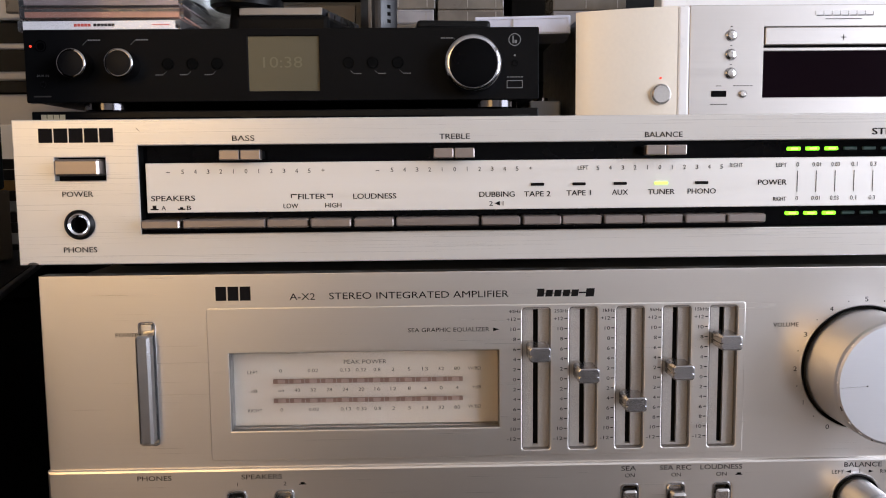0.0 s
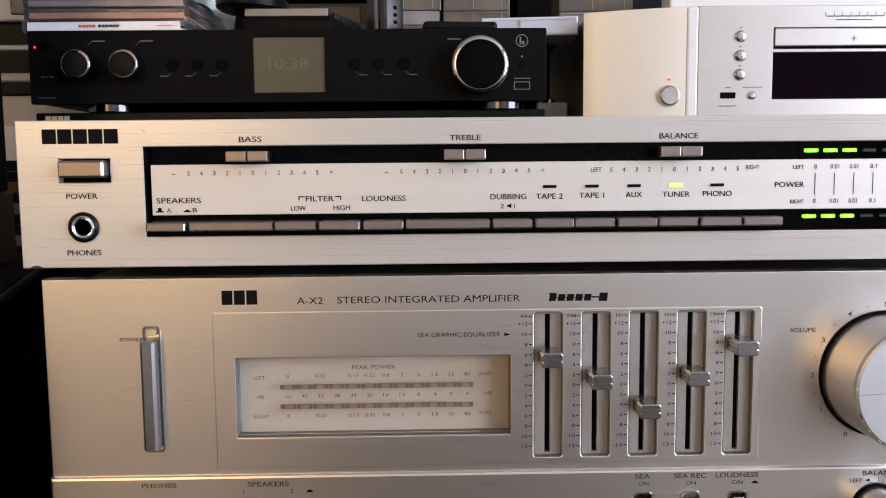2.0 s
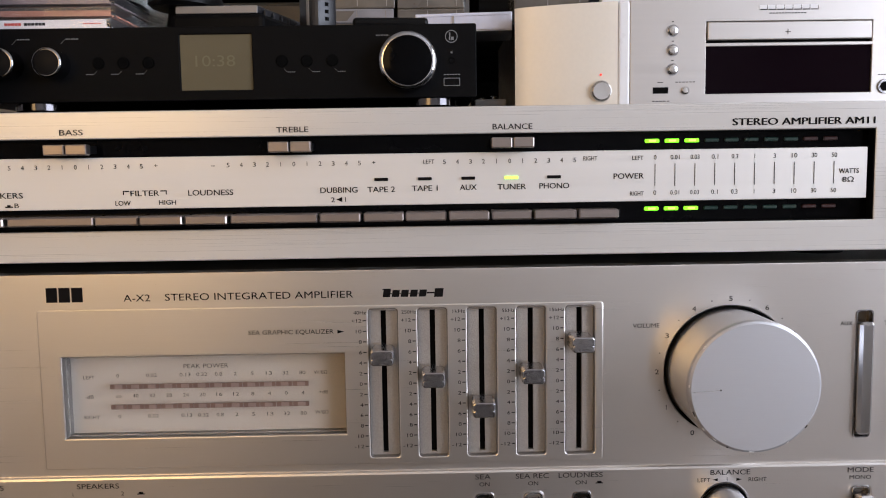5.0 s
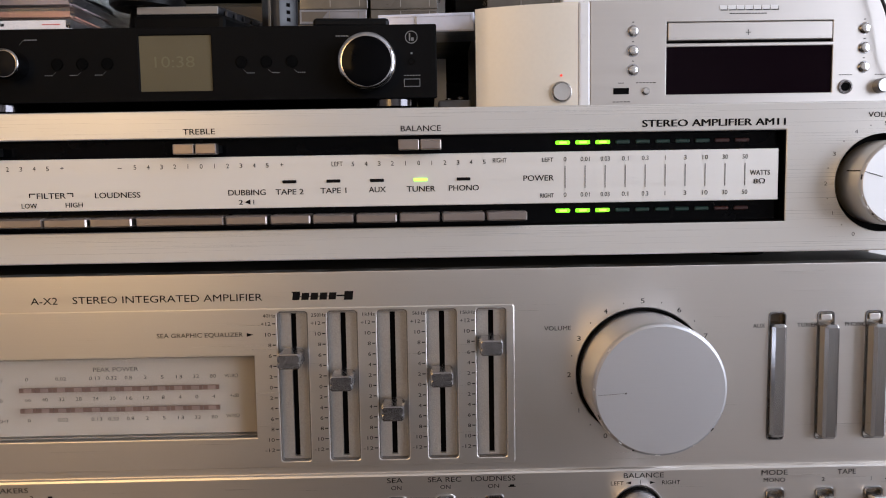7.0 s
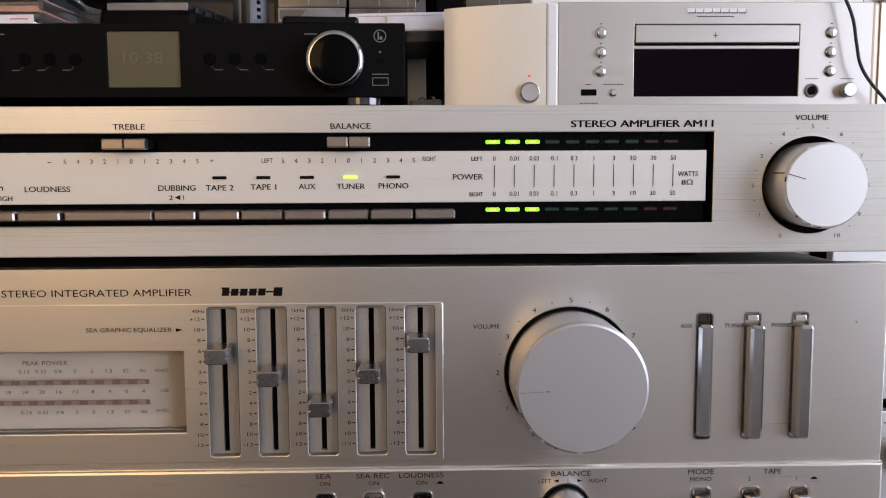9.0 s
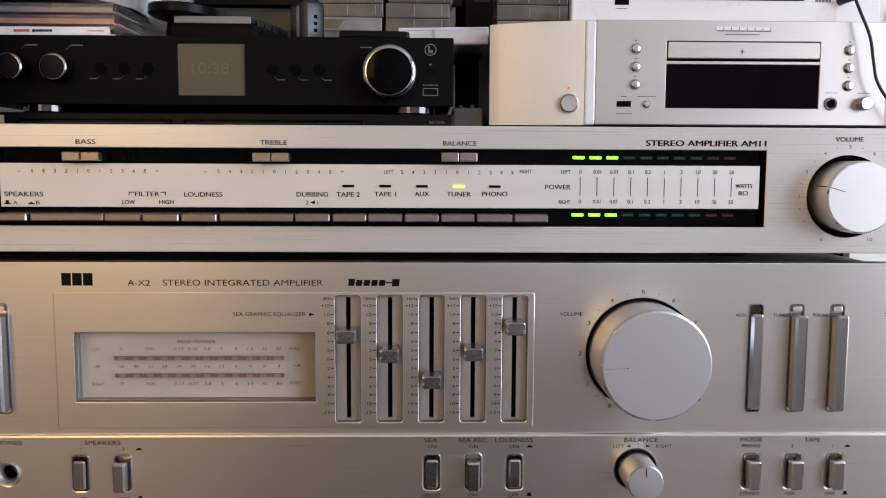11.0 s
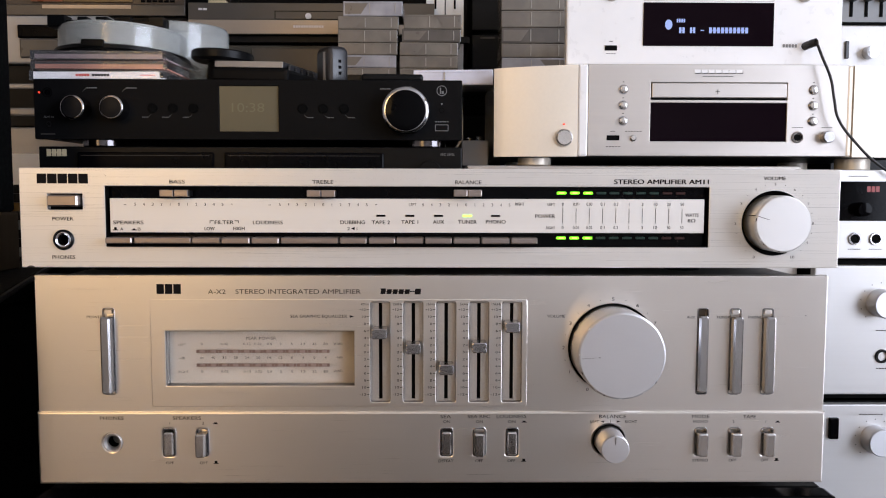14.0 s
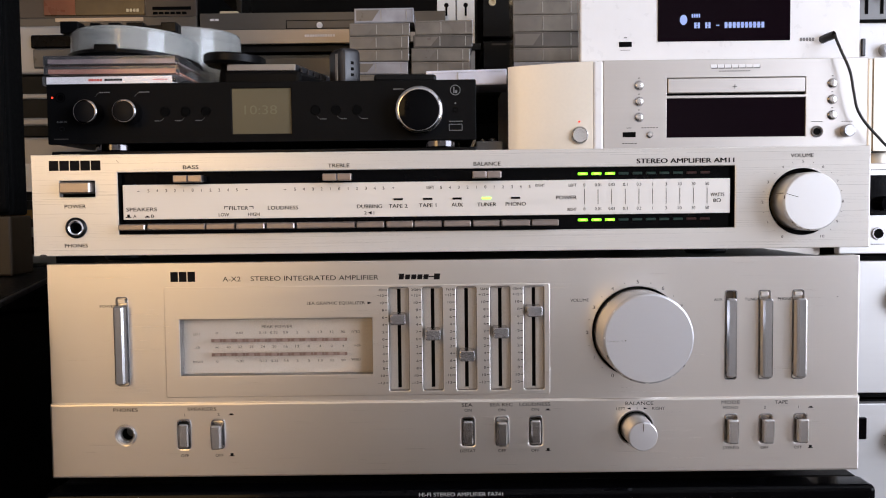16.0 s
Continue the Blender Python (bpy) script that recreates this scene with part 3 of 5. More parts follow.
for x, (fx, fz), f in zip(CH, FACE, ("40Hz", "250Hz", "1kHz", "5kHz", "15kHz")):
    ch = part("equalizer_channel", plate(rrect(x - 0.0057, x + 0.0057, 0.9445, 1.0010), [rrect(x - 0.0010, x + 0.0010, 0.9459, 0.9998)], 0.0020, 0.0034), CHAN, jv, "recessed satin equalizer channel")
    # thin dark ring drawn for the shadow round the channel's edge
    part("rim", plate(rrect(x - 0.0056, x + 0.0056, 0.9446, 1.0009, 0.0012), [rrect(x - 0.0052, x + 0.0052, 0.9450, 1.0005, 0.0009)], -0.0003, 0.0021), WELLM, ch, "channel rim ring darkened like the shadow along its edge")
    part("slit", bx(x - 0.0012, x + 0.0012, 0.0035, 0.0039, 0.9455, 1.0002), MATT, ch)
    a, b, c, d = fx - 0.0041, fx + 0.0041, fz - 0.0034, fz + 0.0022
    n = fz - 0.0009
    outline = [(a + 0.0008, c), (b - 0.0008, c), (b, c + 0.0008), (b, n - 0.0003), (b - 0.0004, n), (b, n + 0.0003), (b, d - 0.0008), (b - 0.0008, d), (a + 0.0008, d), (a, d - 0.0008), (a, n + 0.0003), (a + 0.0004, n), (a, n - 0.0003), (a, c + 0.0008)]
    part("slider_knob", join(plate(outline, [], -0.0112, -0.0004, 0.00045), bx(x - 0.0009, x + 0.0009, -0.0004, 0.0034, fz - 0.002, fz + 0.002)), SLIDER, jv, "grey chromed slider knob")
    bms = [letters(f, x - 0.0084 if len(f) < 5 else x - 0.0086, 0.9995, Y0 - 0.00062, 0.0013, 0.0046 if len(f) < 5 else 0.0054)]
    for k, s in enumerate(("+12", "10", "8", "6", "4", "2", "0", "2", "4", "6", "8", "10", "-12")):
        z = 0.9965 - k * 0.003945
        w = {1: 0.0011, 2: 0.0021, 3: 0.0036}[len(s)]
        bms.append(join(letters(s, x - 0.0079 - w / 2, z, Y0 - 0.00062, 0.0014, w), strip(x - 0.0074, x - 0.0062, z - 0.00018, z + 0.00018, Y0 - 0.00062)))
    for b in bms:
        part("numeral", b, INK, jv)
words("A-X2", -0.1187, 1.0063, Y0 - 0.00012, 0.0027, jv, 0.0097)
words("STEREO INTEGRATED AMPLIFIER", -0.0742, 1.0064, Y0 - 0.00012, 0.0027, jv, 0.0686)
mark(-0.1518, -0.1380, 1.0050, 1.0104, 3, Y0 - 0.00012, INK, jv, 0.12)
part("emblem", join(blocks(-0.0295, -0.0130, 1.0050, 1.0076, 5, Y0 - 0.00012, 0.2, 0.0004), strip(-0.0130, -0.0102, 1.0061, 1.0067, Y0 - 0.00012), blocks(-0.0104, -0.0072, 1.0048, 1.0080, 1, Y0 - 0.00012, 0, 0.0004), strip(-0.0292, -0.0262, 1.0076, 1.0081, Y0 - 0.00012)), INK, jv)
words("SEA GRAPHIC EQUALIZER", -0.0630, 0.9928, Y0 - 0.00062, 0.0017, jv, 0.0312)
tri = bmesh.new()
tri.faces.new([tri.verts.new(v) for v in ((-0.0435, Y0 - 0.00062, 0.9926), (-0.0460, Y0 - 0.00062, 0.9933), (-0.0460, Y0 - 0.00062, 0.9919))])
part("arrow", tri, INK, jv)
# levers
for x, s in zip(LEV, ("POWER", "AUX", "TUNER", "PHONO")):
    # AUX backing is darkened to stand for shade behind the pushed-in lever
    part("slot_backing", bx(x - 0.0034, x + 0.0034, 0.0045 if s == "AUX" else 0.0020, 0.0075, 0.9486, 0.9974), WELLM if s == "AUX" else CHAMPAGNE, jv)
    part("slot_rim", plate(rrect(x - 0.0032, x + 0.0032, 0.9488, 0.9972, 0.0013), [rrect(x - 0.0028, x + 0.0028, 0.9492, 0.9968, 0.0011)], -0.0004, 0.002), SLIDER, jv)
    out = -0.0030 if s == "AUX" else -0.0062
    part("lever", bx(x - 0.0027, x + 0.0027, out, 0.006, 0.9504, 0.9930, 0.0010, 1), STEEL, jv, "tall brushed steel lever")
    if s != "AUX":
        part("slot_insert", plate(rrect(x - 0.0021, x + 0.0021, 0.9938, 0.9962, 0.0006), [], -0.0006, 0.002, 0.0003), CHAMPAGNE, jv)
    words(s, x - (0.0074 if s == "POWER" else 0.0068), 0.9923, Y0 - 0.00012, 0.0016, jv, {"POWER": 0.0088, "AUX": 0.0045, "TUNER": 0.0077, "PHONO": 0.0080}[s])
# push buttons
for x, pressed in BTN:
    # pressed slots take the shade-darkened backing, raised ones plain champagne
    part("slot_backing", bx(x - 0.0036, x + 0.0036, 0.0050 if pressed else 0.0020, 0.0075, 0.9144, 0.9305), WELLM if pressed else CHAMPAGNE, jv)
    part("slot_rim", plate(rrect(x - 0.0035, x + 0.0035, 0.9145, 0.9304, 0.0015), [rrect(x - 0.0030, x + 0.0030, 0.9150, 0.9299, 0.0012)], -0.0019, 0.002), SLIDER, jv)
    part("push_button", bx(x - 0.0027, x + 0.0027, -0.0036 if pressed else -0.0072, 0.006, 0.9154, 0.9284, 0.0008, 1), PUSH, jv)
LY = Y0 - 0.00172
for s, x, z, h, w in (("PHONES", -0.1772, 0.9363, 0.0020, 0.0131), ("SPEAKERS", -0.1360, 0.9363, 0.0020, 0.0156), ("1", -0.1454, 0.9333, 0.0016, 0.0), ("2", -0.1271, 0.9334, 0.0016, 0.0011), ("OFF", -0.1459, 0.9110, 0.0016, 0.0043),
                      ("OFF", -0.1272, 0.9110, 0.0016, 0.0043), ("SEA", 0.0068, 0.9370, 0.0020, 0.0058), ("ON", 0.0073, 0.9341, 0.0016, 0.0038), ("DEFEAT", 0.0070, 0.9119, 0.0016, 0.0082), ("SEA REC", 0.0252, 0.9370, 0.0020, 0.0124),
                      ("ON", 0.0255, 0.9341, 0.0016, 0.0038), ("OFF", 0.0255, 0.9119, 0.0016, 0.0043), ("LOUDNESS", 0.0433, 0.9370, 0.0020, 0.0165), ("ON", 0.0434, 0.9341, 0.0016, 0.0042), ("OFF", 0.0434, 0.9119, 0.0016, 0.0043),
                      ("BALANCE", 0.0995, 0.9369, 0.0020, 0.0150), ("LEFT", 0.0896, 0.9340, 0.0016, 0.0048), ("RIGHT", 0.1098, 0.9340, 0.0016, 0.0068), ("MODE", 0.1486, 0.9369, 0.0020, 0.0098), ("MONO", 0.1486, 0.9340, 0.0016, 0.0081),
                      ("STEREO", 0.1489, 0.9120, 0.0016, 0.0088), ("TAPE", 0.1758, 0.9367, 0.0020, 0.0070), ("2", 0.1670, 0.9339, 0.0016, 0.0011), ("1", 0.1851, 0.9339, 0.0016, 0.0), ("OFF", 0.1670, 0.9120, 0.0016, 0.0043), ("OFF", 0.1850, 0.9120, 0.0016, 0.0043)):
    words(s, x, z, LY, h, jv, w)
bms = []
for x, z, tall in ((-0.1203, 0.9334, 0), (-0.1204, 0.9110, 1), (0.0503, 0.9341, 0), (0.0503, 0.9119, 1), (0.1917, 0.9339, 0), (0.1917, 0.9120, 1)):
    bms.append(join(strip(x - 0.0014, x + 0.0014, z - 0.0006, z - 0.0002, LY), strip(x - 0.0008, x + 0.0008, z - 0.0003, z + (0.0011 if tall else 0.0004), LY)))
for x0, x1 in ((0.0948, 0.0928), (0.1018, 0.1038)):
    t = bmesh.new()
    t.faces.new([t.verts.new(v) for v in ((x1, LY, 0.9340), (x0, LY, 0.9346), (x0, LY, 0.9334))])
    bms.append(t)
bms.append(strip(0.0982, 0.0984, 0.9334, 0.9350, LY))
for b in bms:
    part("legend", b, INK, jv)
hj = part("headphone_socket", lathe(-0.1773, 0.9224, [(0.0050, 0.003), (0.0054, -0.0014), (0.0050, -0.0024), (0.0043, -0.0022), (0.0034, -0.0004), (0.0034, 0.014), (0, 0.014)]), CHAN, jv, "bright metal headphone socket")
part("bore", lathe(-0.1773, 0.9224, [(0.0033, 0.0015), (0.0033, 0.0135), (0, 0.0135)]), MATT, hj)
# volume and balance
part("knob_well", lathe(*VC, [(0.0244, 0.0), (0.0244, -0.0008), (0.0239, -0.0008), (0.0238, 0.0075), (0, 0.0075)], 72), MATT, jv)
vk = part("volume_knob", lathe(*VC, [(0.0231, 0.007), (0.0233, -0.0226), (0.0229, -0.0240), (0.0221, -0.0246), (0, -0.0246)], 96), KNOB, jv, "large turned aluminium volume knob")
part("pointer", turn(bx(-0.0122, -0.0117, -0.02478, -0.0245, -0.00025, 0.00025), pose(VC[0], 0, VC[1], 0, -3, 0)), GREYINK, vk)
part("pointer_line", turn(bx(-0.0215, -0.0122, -0.02476, -0.0245, -0.00007, 0.00007), pose(VC[0], 0, VC[1], 0, -3, 0)), CHROME, vk)
chips(*VC, 0.0229, -0.0241, (141, 178, 203, 219, 233, 246, 268, 301, 322, 338), vk)
part("speck", lathe(0.2061, 0.9931, [(0.0003, -0.00002), (0.0003, -0.0001), (0, -0.0001)], 10), GREYINK, jv)
words("VOLUME", 0.0677, 0.9928, Y0 - 0.00012, 0.0017, jv, 0.0099)
bms = []
for k in range(0, 21):
    a = radians(240 - k * 15.0)
    u, v = VC[0] + 0.0271 * math.cos(a), VC[1] + 0.0271 * math.sin(a)
    if k % 2 == 0:
        bms.append(letters(str(k // 2), u, v, Y0 - 0.00012, 0.0019, 0.0026 if k == 20 else (0.0 if k == 2 else 0.0014)))
    else:
        bms.append(blocks(u - 0.0002, u + 0.0002, v - 0.0002, v + 0.0002, 1, Y0 - 0.00012, 0))
for b in bms:
    part("numeral", b, INK, jv)
part("knob_well", lathe(*BC, [(0.0090, -0.0012), (0.0090, -0.0023), (0.0086, -0.0023), (0.0086, 0.0075), (0, 0.0075)], 48), MATT, jv)
bk = part("balance_knob", lathe(*BC, [(0.0082, 0.007), (0.0080, -0.0030), (0.0077, -0.0170), (0.0072, -0.0181), (0, -0.0184)], 64), KNOB, jv, "turned aluminium balance knob")
part("pointer", bx(BC[0] - 0.0001, BC[0] + 0.0001, -0.0187, -0.0182, BC[1] + 0.003, BC[1] + 0.0068), GREYINK, bk)
for x in (-0.17, 0.17):
    for y in (0.04, 0.30):
        part("foot", upright(x, y, [(0, 0.8905), (0.015, 0.8905), (0.016, 0.892), (0.016, 0.902), (0, 0.902)], 32), BLACK, jv)

# ---- black amplifier at the bottom ----
fa = thing("stereo_amplifier", (0, 0.16, 0.64), "black stereo amplifier with white lettering, carrying the champagne amplifier", "amplifier", "front amplifiers")
part("front_panel", bx(-0.2225, 0.2268, -0.004, 0.014, 0.775, 0.8912, 0.0028, 3), GLOSS, fa)
part("case", bx(-0.2215, 0.2258, 0.014, 0.34, 0.772, 0.8905, 0.0020), CASE, fa)
part("plinth", bx(-0.2200, 0.2240, 0.010, 0.33, 0.64, 0.772, 0.002), MATT, fa)
words("HI-FI STEREO AMPLIFIER FA741", 0.0030, 0.8890, -0.0042, 0.0022, fa, 0.0452, mat=GREYPRINT)
part("maker_mark", blocks(-0.2015, -0.1700, 0.8788, 0.8860, 7, -0.0042, 0.16), WHITEINK, fa)

# ---- middle row: supports ----
shelf = thing("low_cabinet", (0.0, 0.55, 0.64), "plain black low cabinet carrying the middle row of equipment", "cabinet")
part("body", bx(-0.44, 0.395, 0.44, 0.64, 0.64, 0.94, 0.002), TABLE, shelf)
CREAM = material("cream_lacquer_metal", (0.80, 0.725, 0.61), 0.4, 0.25, 0.03, 300, bump=0.03)
PALE = material("pale_silver_metal", (0.51, 0.475, 0.44), 0.40, 0.6, 0.03, 1.0, (6, 6, 600))
SATIN = material("satin_silver_plastic", (0.38, 0.365, 0.35), 0.42, 0.4, 0.05, 80)
WHITEPL = material("white_lacquer", (0.82, 0.81, 0.80), 0.3, 0, 0.02, 100)
RADIO = material("black_anodised_front", (0.0052, 0.0051, 0.0054), 0.5, 0.0, 0.12, 300, bump=0.03, spec=0.05)
LCD = material("olive_display", (0.110, 0.096, 0.062), 0.22, 0, 0.04, 40, spec=0.12)
LCDTXT = material("display_digits", (0.128, 0.116, 0.066), 0.4, 0, 0.05, 40)
DGLASS = material("dark_display_glass", (0.006, 0.003, 0.005), 0.06, 0, 0.1, 20, spec=0.03)
PIANO = material("dark_mirror_knob", (0.10, 0.095, 0.10), 0.14, 1.0, 0.1, 30)
BFACE = material("black_knob_face", (0.006, 0.006, 0.007), 0.42, 0, 0.1, 60, spec=0.12)
SATINK = material("satin_dark_chrome", (0.42, 0.42, 0.44), 0.10, 1.0, 0.03, 60)
BRIGHT = material("polished_button_metal", (0.62, 0.60, 0.58), 0.22, 0.95, 0.03, 60)
DCHROME = material("smoked_chrome", (0.52, 0.52, 0.54), 0.12, 1.0, 0.02, 30)

# ---- cassette deck under the radio ----
ai = thing("cassette_deck", (-0.19, 0.52, 0.94), "black cassette deck under the black radio", "cassette deck")
AY = 0.418
part("front_panel", bx(-0.4130, 0.0300, AY, AY + 0.012, 0.944, 1.1058, 0.0012), BLACK, ai)
part("case", bx(-0.4100, 0.0270, AY + 0.012, 0.63, 0.942, 1.1045, 0.001), CASE, ai)
part("maker_mark", blocks(-0.4050, -0.3835, 1.0955, 1.1030, 4, AY - 0.0003, 0.12), GOLDINK, ai, "gold maker's mark")
part("cassette_door", bx(-0.3720, -0.2300, AY - 0.003, AY + 0.001, 1.02, 1.1000, 0.0015), GLOSS, ai)
part("cassette_door", bx(-0.2190, -0.0520, AY - 0.003, AY + 0.001, 1.02, 1.1000, 0.0015), GLOSS, ai)
for a, b in ((-0.372, -0.230), (-0.219, -0.052)):
    part("trim_line", strip(a + 0.004, b - 0.004, 1.0962, 1.0967, AY - 0.0034), GREYINK, ai)
words("REC LEVEL", 0.0150, 1.0985, AY - 0.0004, 0.0026, ai, 0.0150, mat=DULLINK)
part("level_knob", lathe(-0.0035, 1.080, [(0.012, AY), (0.012, AY - 0.010), (0.011, AY - 0.011), (0, AY - 0.011)]), BLACK, ai)
for x in (-0.36, 0.0):
    for y in (0.46, 0.60):
        part("foot", upright(x, y, [(0, 0.94), (0.012, 0.94), (0.012, 0.943), (0, 0.943)], 24), BLACK, ai)

# ---- radio ----
ra = thing("radio", (-0.19, 0.52, 1.1050), "black internet radio with chrome-rimmed knobs and a pale display", "radio")
FY = 0.415
RZ0, RZ1 = 1.1130, 1.1752
part("front_panel", plate(rrect(-0.4150, 0.0300, RZ0, RZ1, 0.0015), [rrect(-0.2232, -0.1617, 1.1217, 1.1687, 0.0008)], FY, FY + 0.008, 0.0008), RADIO, ra)
part("case", bx(-0.4130, 0.0280, FY + 0.008, 0.63, RZ0 + 0.0008, RZ1 - 0.0008, 0.001), CASE, ra)
dsp = part("display", bx(-0.2240, -0.1609, FY + 0.0018, FY + 0.0078, 1.1209, 1.1695), LCD, ra, "pale olive display panel")
part("digits", letters("10:38", -0.1935, 1.1468, FY + 0.0015, 0.0098, 0.034), LCDTXT, dsp)
for x in (-0.3678, -0.3283):
    z = 1.1444
    kn = part("control_knob", lathe(x, z, rounded(0.0125, FY + 0.001, FY - 0.0188, 0.0020), 64), SATINK, ra, "chrome-sided control knob")
    part("knob_face", lathe(x, z, [(0.0110, FY - 0.0183), (0.0060, FY - 0.0191), (0, FY - 0.0193)], 64), BFACE, kn)
bk2 = part("tuning_knob", lathe(-0.0287, 1.1423, rounded(0.0248, FY + 0.001, FY - 0.0190, 0.0042), 88), DCHROME, ra, "large chrome-rimmed tuning knob")
part("knob_face", lathe(-0.0287, 1.1423, [(0.0212, FY - 0.0187), (0.0160, FY - 0.0194), (0.0110, FY - 0.0197), (0.0055, FY - 0.0199), (0, FY - 0.0200)], 88), GLOSS, bk2)
for x in (-0.2922, -0.2711, -0.2499, -0.1364, -0.1152, -0.0934):
    part("push_button", lathe(x, 1.1454, [(0.0053, FY), (0.0053, FY - 0.0004), (0.0047, FY - 0.0004), (0.0046, FY + 0.0003), (0.0044, FY - 0.0008), (0, FY - 0.0008)], 32), MATT, ra)
    s = -1 if x < -0.2 else 1
    part("legend", join(blocks(x + s * 0.0078 - 0.0035, x + s * 0.0078 + 0.0035, 1.1358, 1.1365, 4, FY - 0.0003, 0.2), turn(strip(-0.0018, 0.0018, -0.00013, 0.00013, 0), pose(x + s * 0.0028, FY - 0.0003, 1.1377, 0, 45 * s, 0))), DULLINK, ra)
for x in (-0.3600, -0.3190, -0.0560):
    part("legend", join(blocks(x, x + 0.0110, 1.1655, 1.1665, 5, FY - 0.0003, 0.2), turn(strip(-0.003, 0.003, -0.00013, 0.00013, 0), pose(x - 0.0022 if x < -0.1 else x + 0.0130, FY - 0.0003, 1.1640, 0, -45 if x < -0.1 else 45, 0))), DULLINK, ra)
part("power_button", lathe(-0.4005, 1.1612, [(0.0050, FY), (0.0050, FY - 0.0006), (0.0044, FY - 0.0006), (0.0043, FY + 0.0002), (0, FY - 0.0006)], 32), GLOSS, ra)
part("standby_lamp", lathe(-0.4090, 1.1612, [(0.0011, FY), (0.0009, FY - 0.0006), (0, FY - 0.0006)], 16), RED_ON, ra, "red standby lamp")
part("socket", lathe(-0.4002, 1.1290, [(0.0028, FY + 0.0004), (0.0028, FY - 0.0004), (0.0018, FY - 0.0004), (0.0017, FY + 0.0003), (0, FY + 0.0003)], 24), BLACK, ra)
words("AUX IN", -0.3998, 1.1362, FY - 0.0003, 0.0021, ra, 0.0105, mat=DULLINK)
part("legend", strip(-0.4085, -0.3935, 1.1178, 1.1190, FY - 0.0003), GREYINK, ra)
part("maker_mark", plate(circ(0.0086, 1.1643, 0.0054, 32), [circ(0.0086, 1.1643, 0.0047, 32)], FY - 0.0003, FY + 0.0002), DULLINK, ra)
part("maker_mark", join(strip(0.0066, 0.0078, 1.1612, 1.1676, FY - 0.0003), strip(0.0084, 0.0106, 1.1612, 1.1640, FY - 0.0003)), DULLINK, ra)
part("socket", lathe(0.0086, 1.1440, [(0.0030, FY), (0.0030, FY - 0.0005), (0.0018, FY - 0.0005), (0.0017, FY + 0.0003), (0, FY + 0.0003)], 24), MATT, ra)
part("legend", join(blocks(0.0015, 0.0160, 1.1318, 1.1326, 6, FY - 0.0003, 0.2), strip(0.0078, 0.0094, 1.1500, 1.1516, FY - 0.0003)), DULLINK, ra)
part("usb_socket", plate(rrect(0.0016, 0.0156, 1.1226, 1.1294, 0.0004), [rrect(0.0022, 0.0150, 1.1232, 1.1288, 0.0003)], FY - 0.0005, FY + 0.0002), DULLINK, ra)
for x in (-0.352, -0.008):
    for y in (FY + 0.022, 0.60):
        part("foot", upright(x, y, [(0, 1.1058), (0.020, 1.1058), (0.021, 1.1068), (0.021, 1.1125), (0.0195, 1.1132), (0, 1.1132)], 40), PIANO, ra, "round dark chrome foot")

# ---- things lying on the radio ----
JEWEL = clear("clear_jewel_case", (0.96, 0.96, 0.97), 0.03, 0.96, 1.22)
PAPER = material("white_paper_insert", (0.72, 0.68, 0.66), 0.6, 0, 0.04, 60)
REDP = material("printed_red_insert", (0.34, 0.15, 0.10), 0.6, 0, 0.3, 25)
GREYPL0 = material("dark_tray_plastic", (0.03, 0.026, 0.025), 0.4, 0, 0.1, 60)
REDINK = material("red_ink", (0.55, 0.06, 0.04), 0.6, 0, 0.1, 300)
DARKP = material("printed_dark_insert", (0.20, 0.15, 0.145), 0.6, 0, 0.4, 25)
for k, (mat, lab) in enumerate(((PAPER, "clear compact disc case with a white spine, lying on the radio"), (REDP, "clear compact disc case with a dark red insert, stacked on another"), (DARKP, "clear compact disc case with a brown insert, topmost of a stack"))):
    z = 1.1754 + k * 0.0104
    d = thing("cd_case", (-0.355, 0.49, z), lab, "cd case", "stacked cd cases")
    m = pose(-0.3530 + (0.0010 if k else 0), 0.4890, z, 0, 0, (-1.2, 0.8, 0.4)[k])
    cv = part("cover", turn(bx(-0.071, 0.071, -0.0625, 0.0625, 0.0004, 0.0100, 0.0006), m), JEWEL, d)
    cv.visible_shadow = False
    part("spine", turn(bx(-0.0665, 0.0665, -0.0619, -0.0613, 0.0016, 0.0090), m), mat, d)
    part("insert", turn(bx(-0.0665, 0.0665, -0.0610, 0.0600, 0.0018, 0.0030), m), mat, d)
    if k:
        part("tray", turn(bx(-0.0668, 0.0668, -0.0622, -0.0612, 0.0063, 0.0088), m), GREYPL0, d, "dark disc tray edge")
    if k == 0:
        part("print", turn(join(blocks(-0.022, -0.007, 0.0042, 0.0066, 5, -0.0622, 0.15), blocks(0.046, 0.062, 0.0048, 0.0058, 5, -0.0622, 0.2)), m), REDINK, d)
        part("print", turn(blocks(-0.005, 0.014, 0.0042, 0.0066, 6, -0.0622, 0.15), m), INK, d)
FROST = clear("milky_polypropylene", (0.86, 0.89, 0.87), 0.15, 0.74)
sp = thing("disc_spindle_box", (-0.338, 0.52, 1.2066), "milky disc spindle cover on a black base, lying on cd cases", "spindle box")
tilt = pose(-0.354, 0.505, 1.2066, -2.0, 1.5, 0)
part("base", turn(upright(0, 0, [(0, 0), (0.071, 0), (0.0725, 0.002), (0.0725, 0.005), (0.070, 0.0065), (0, 0.0065)], 72), tilt), BLACK, sp, "black plastic base")
part("latch", turn(bx(-0.018, 0.006, -0.0735, -0.070, 0.002, 0.0100, 0.001), tilt), BLACK, sp)
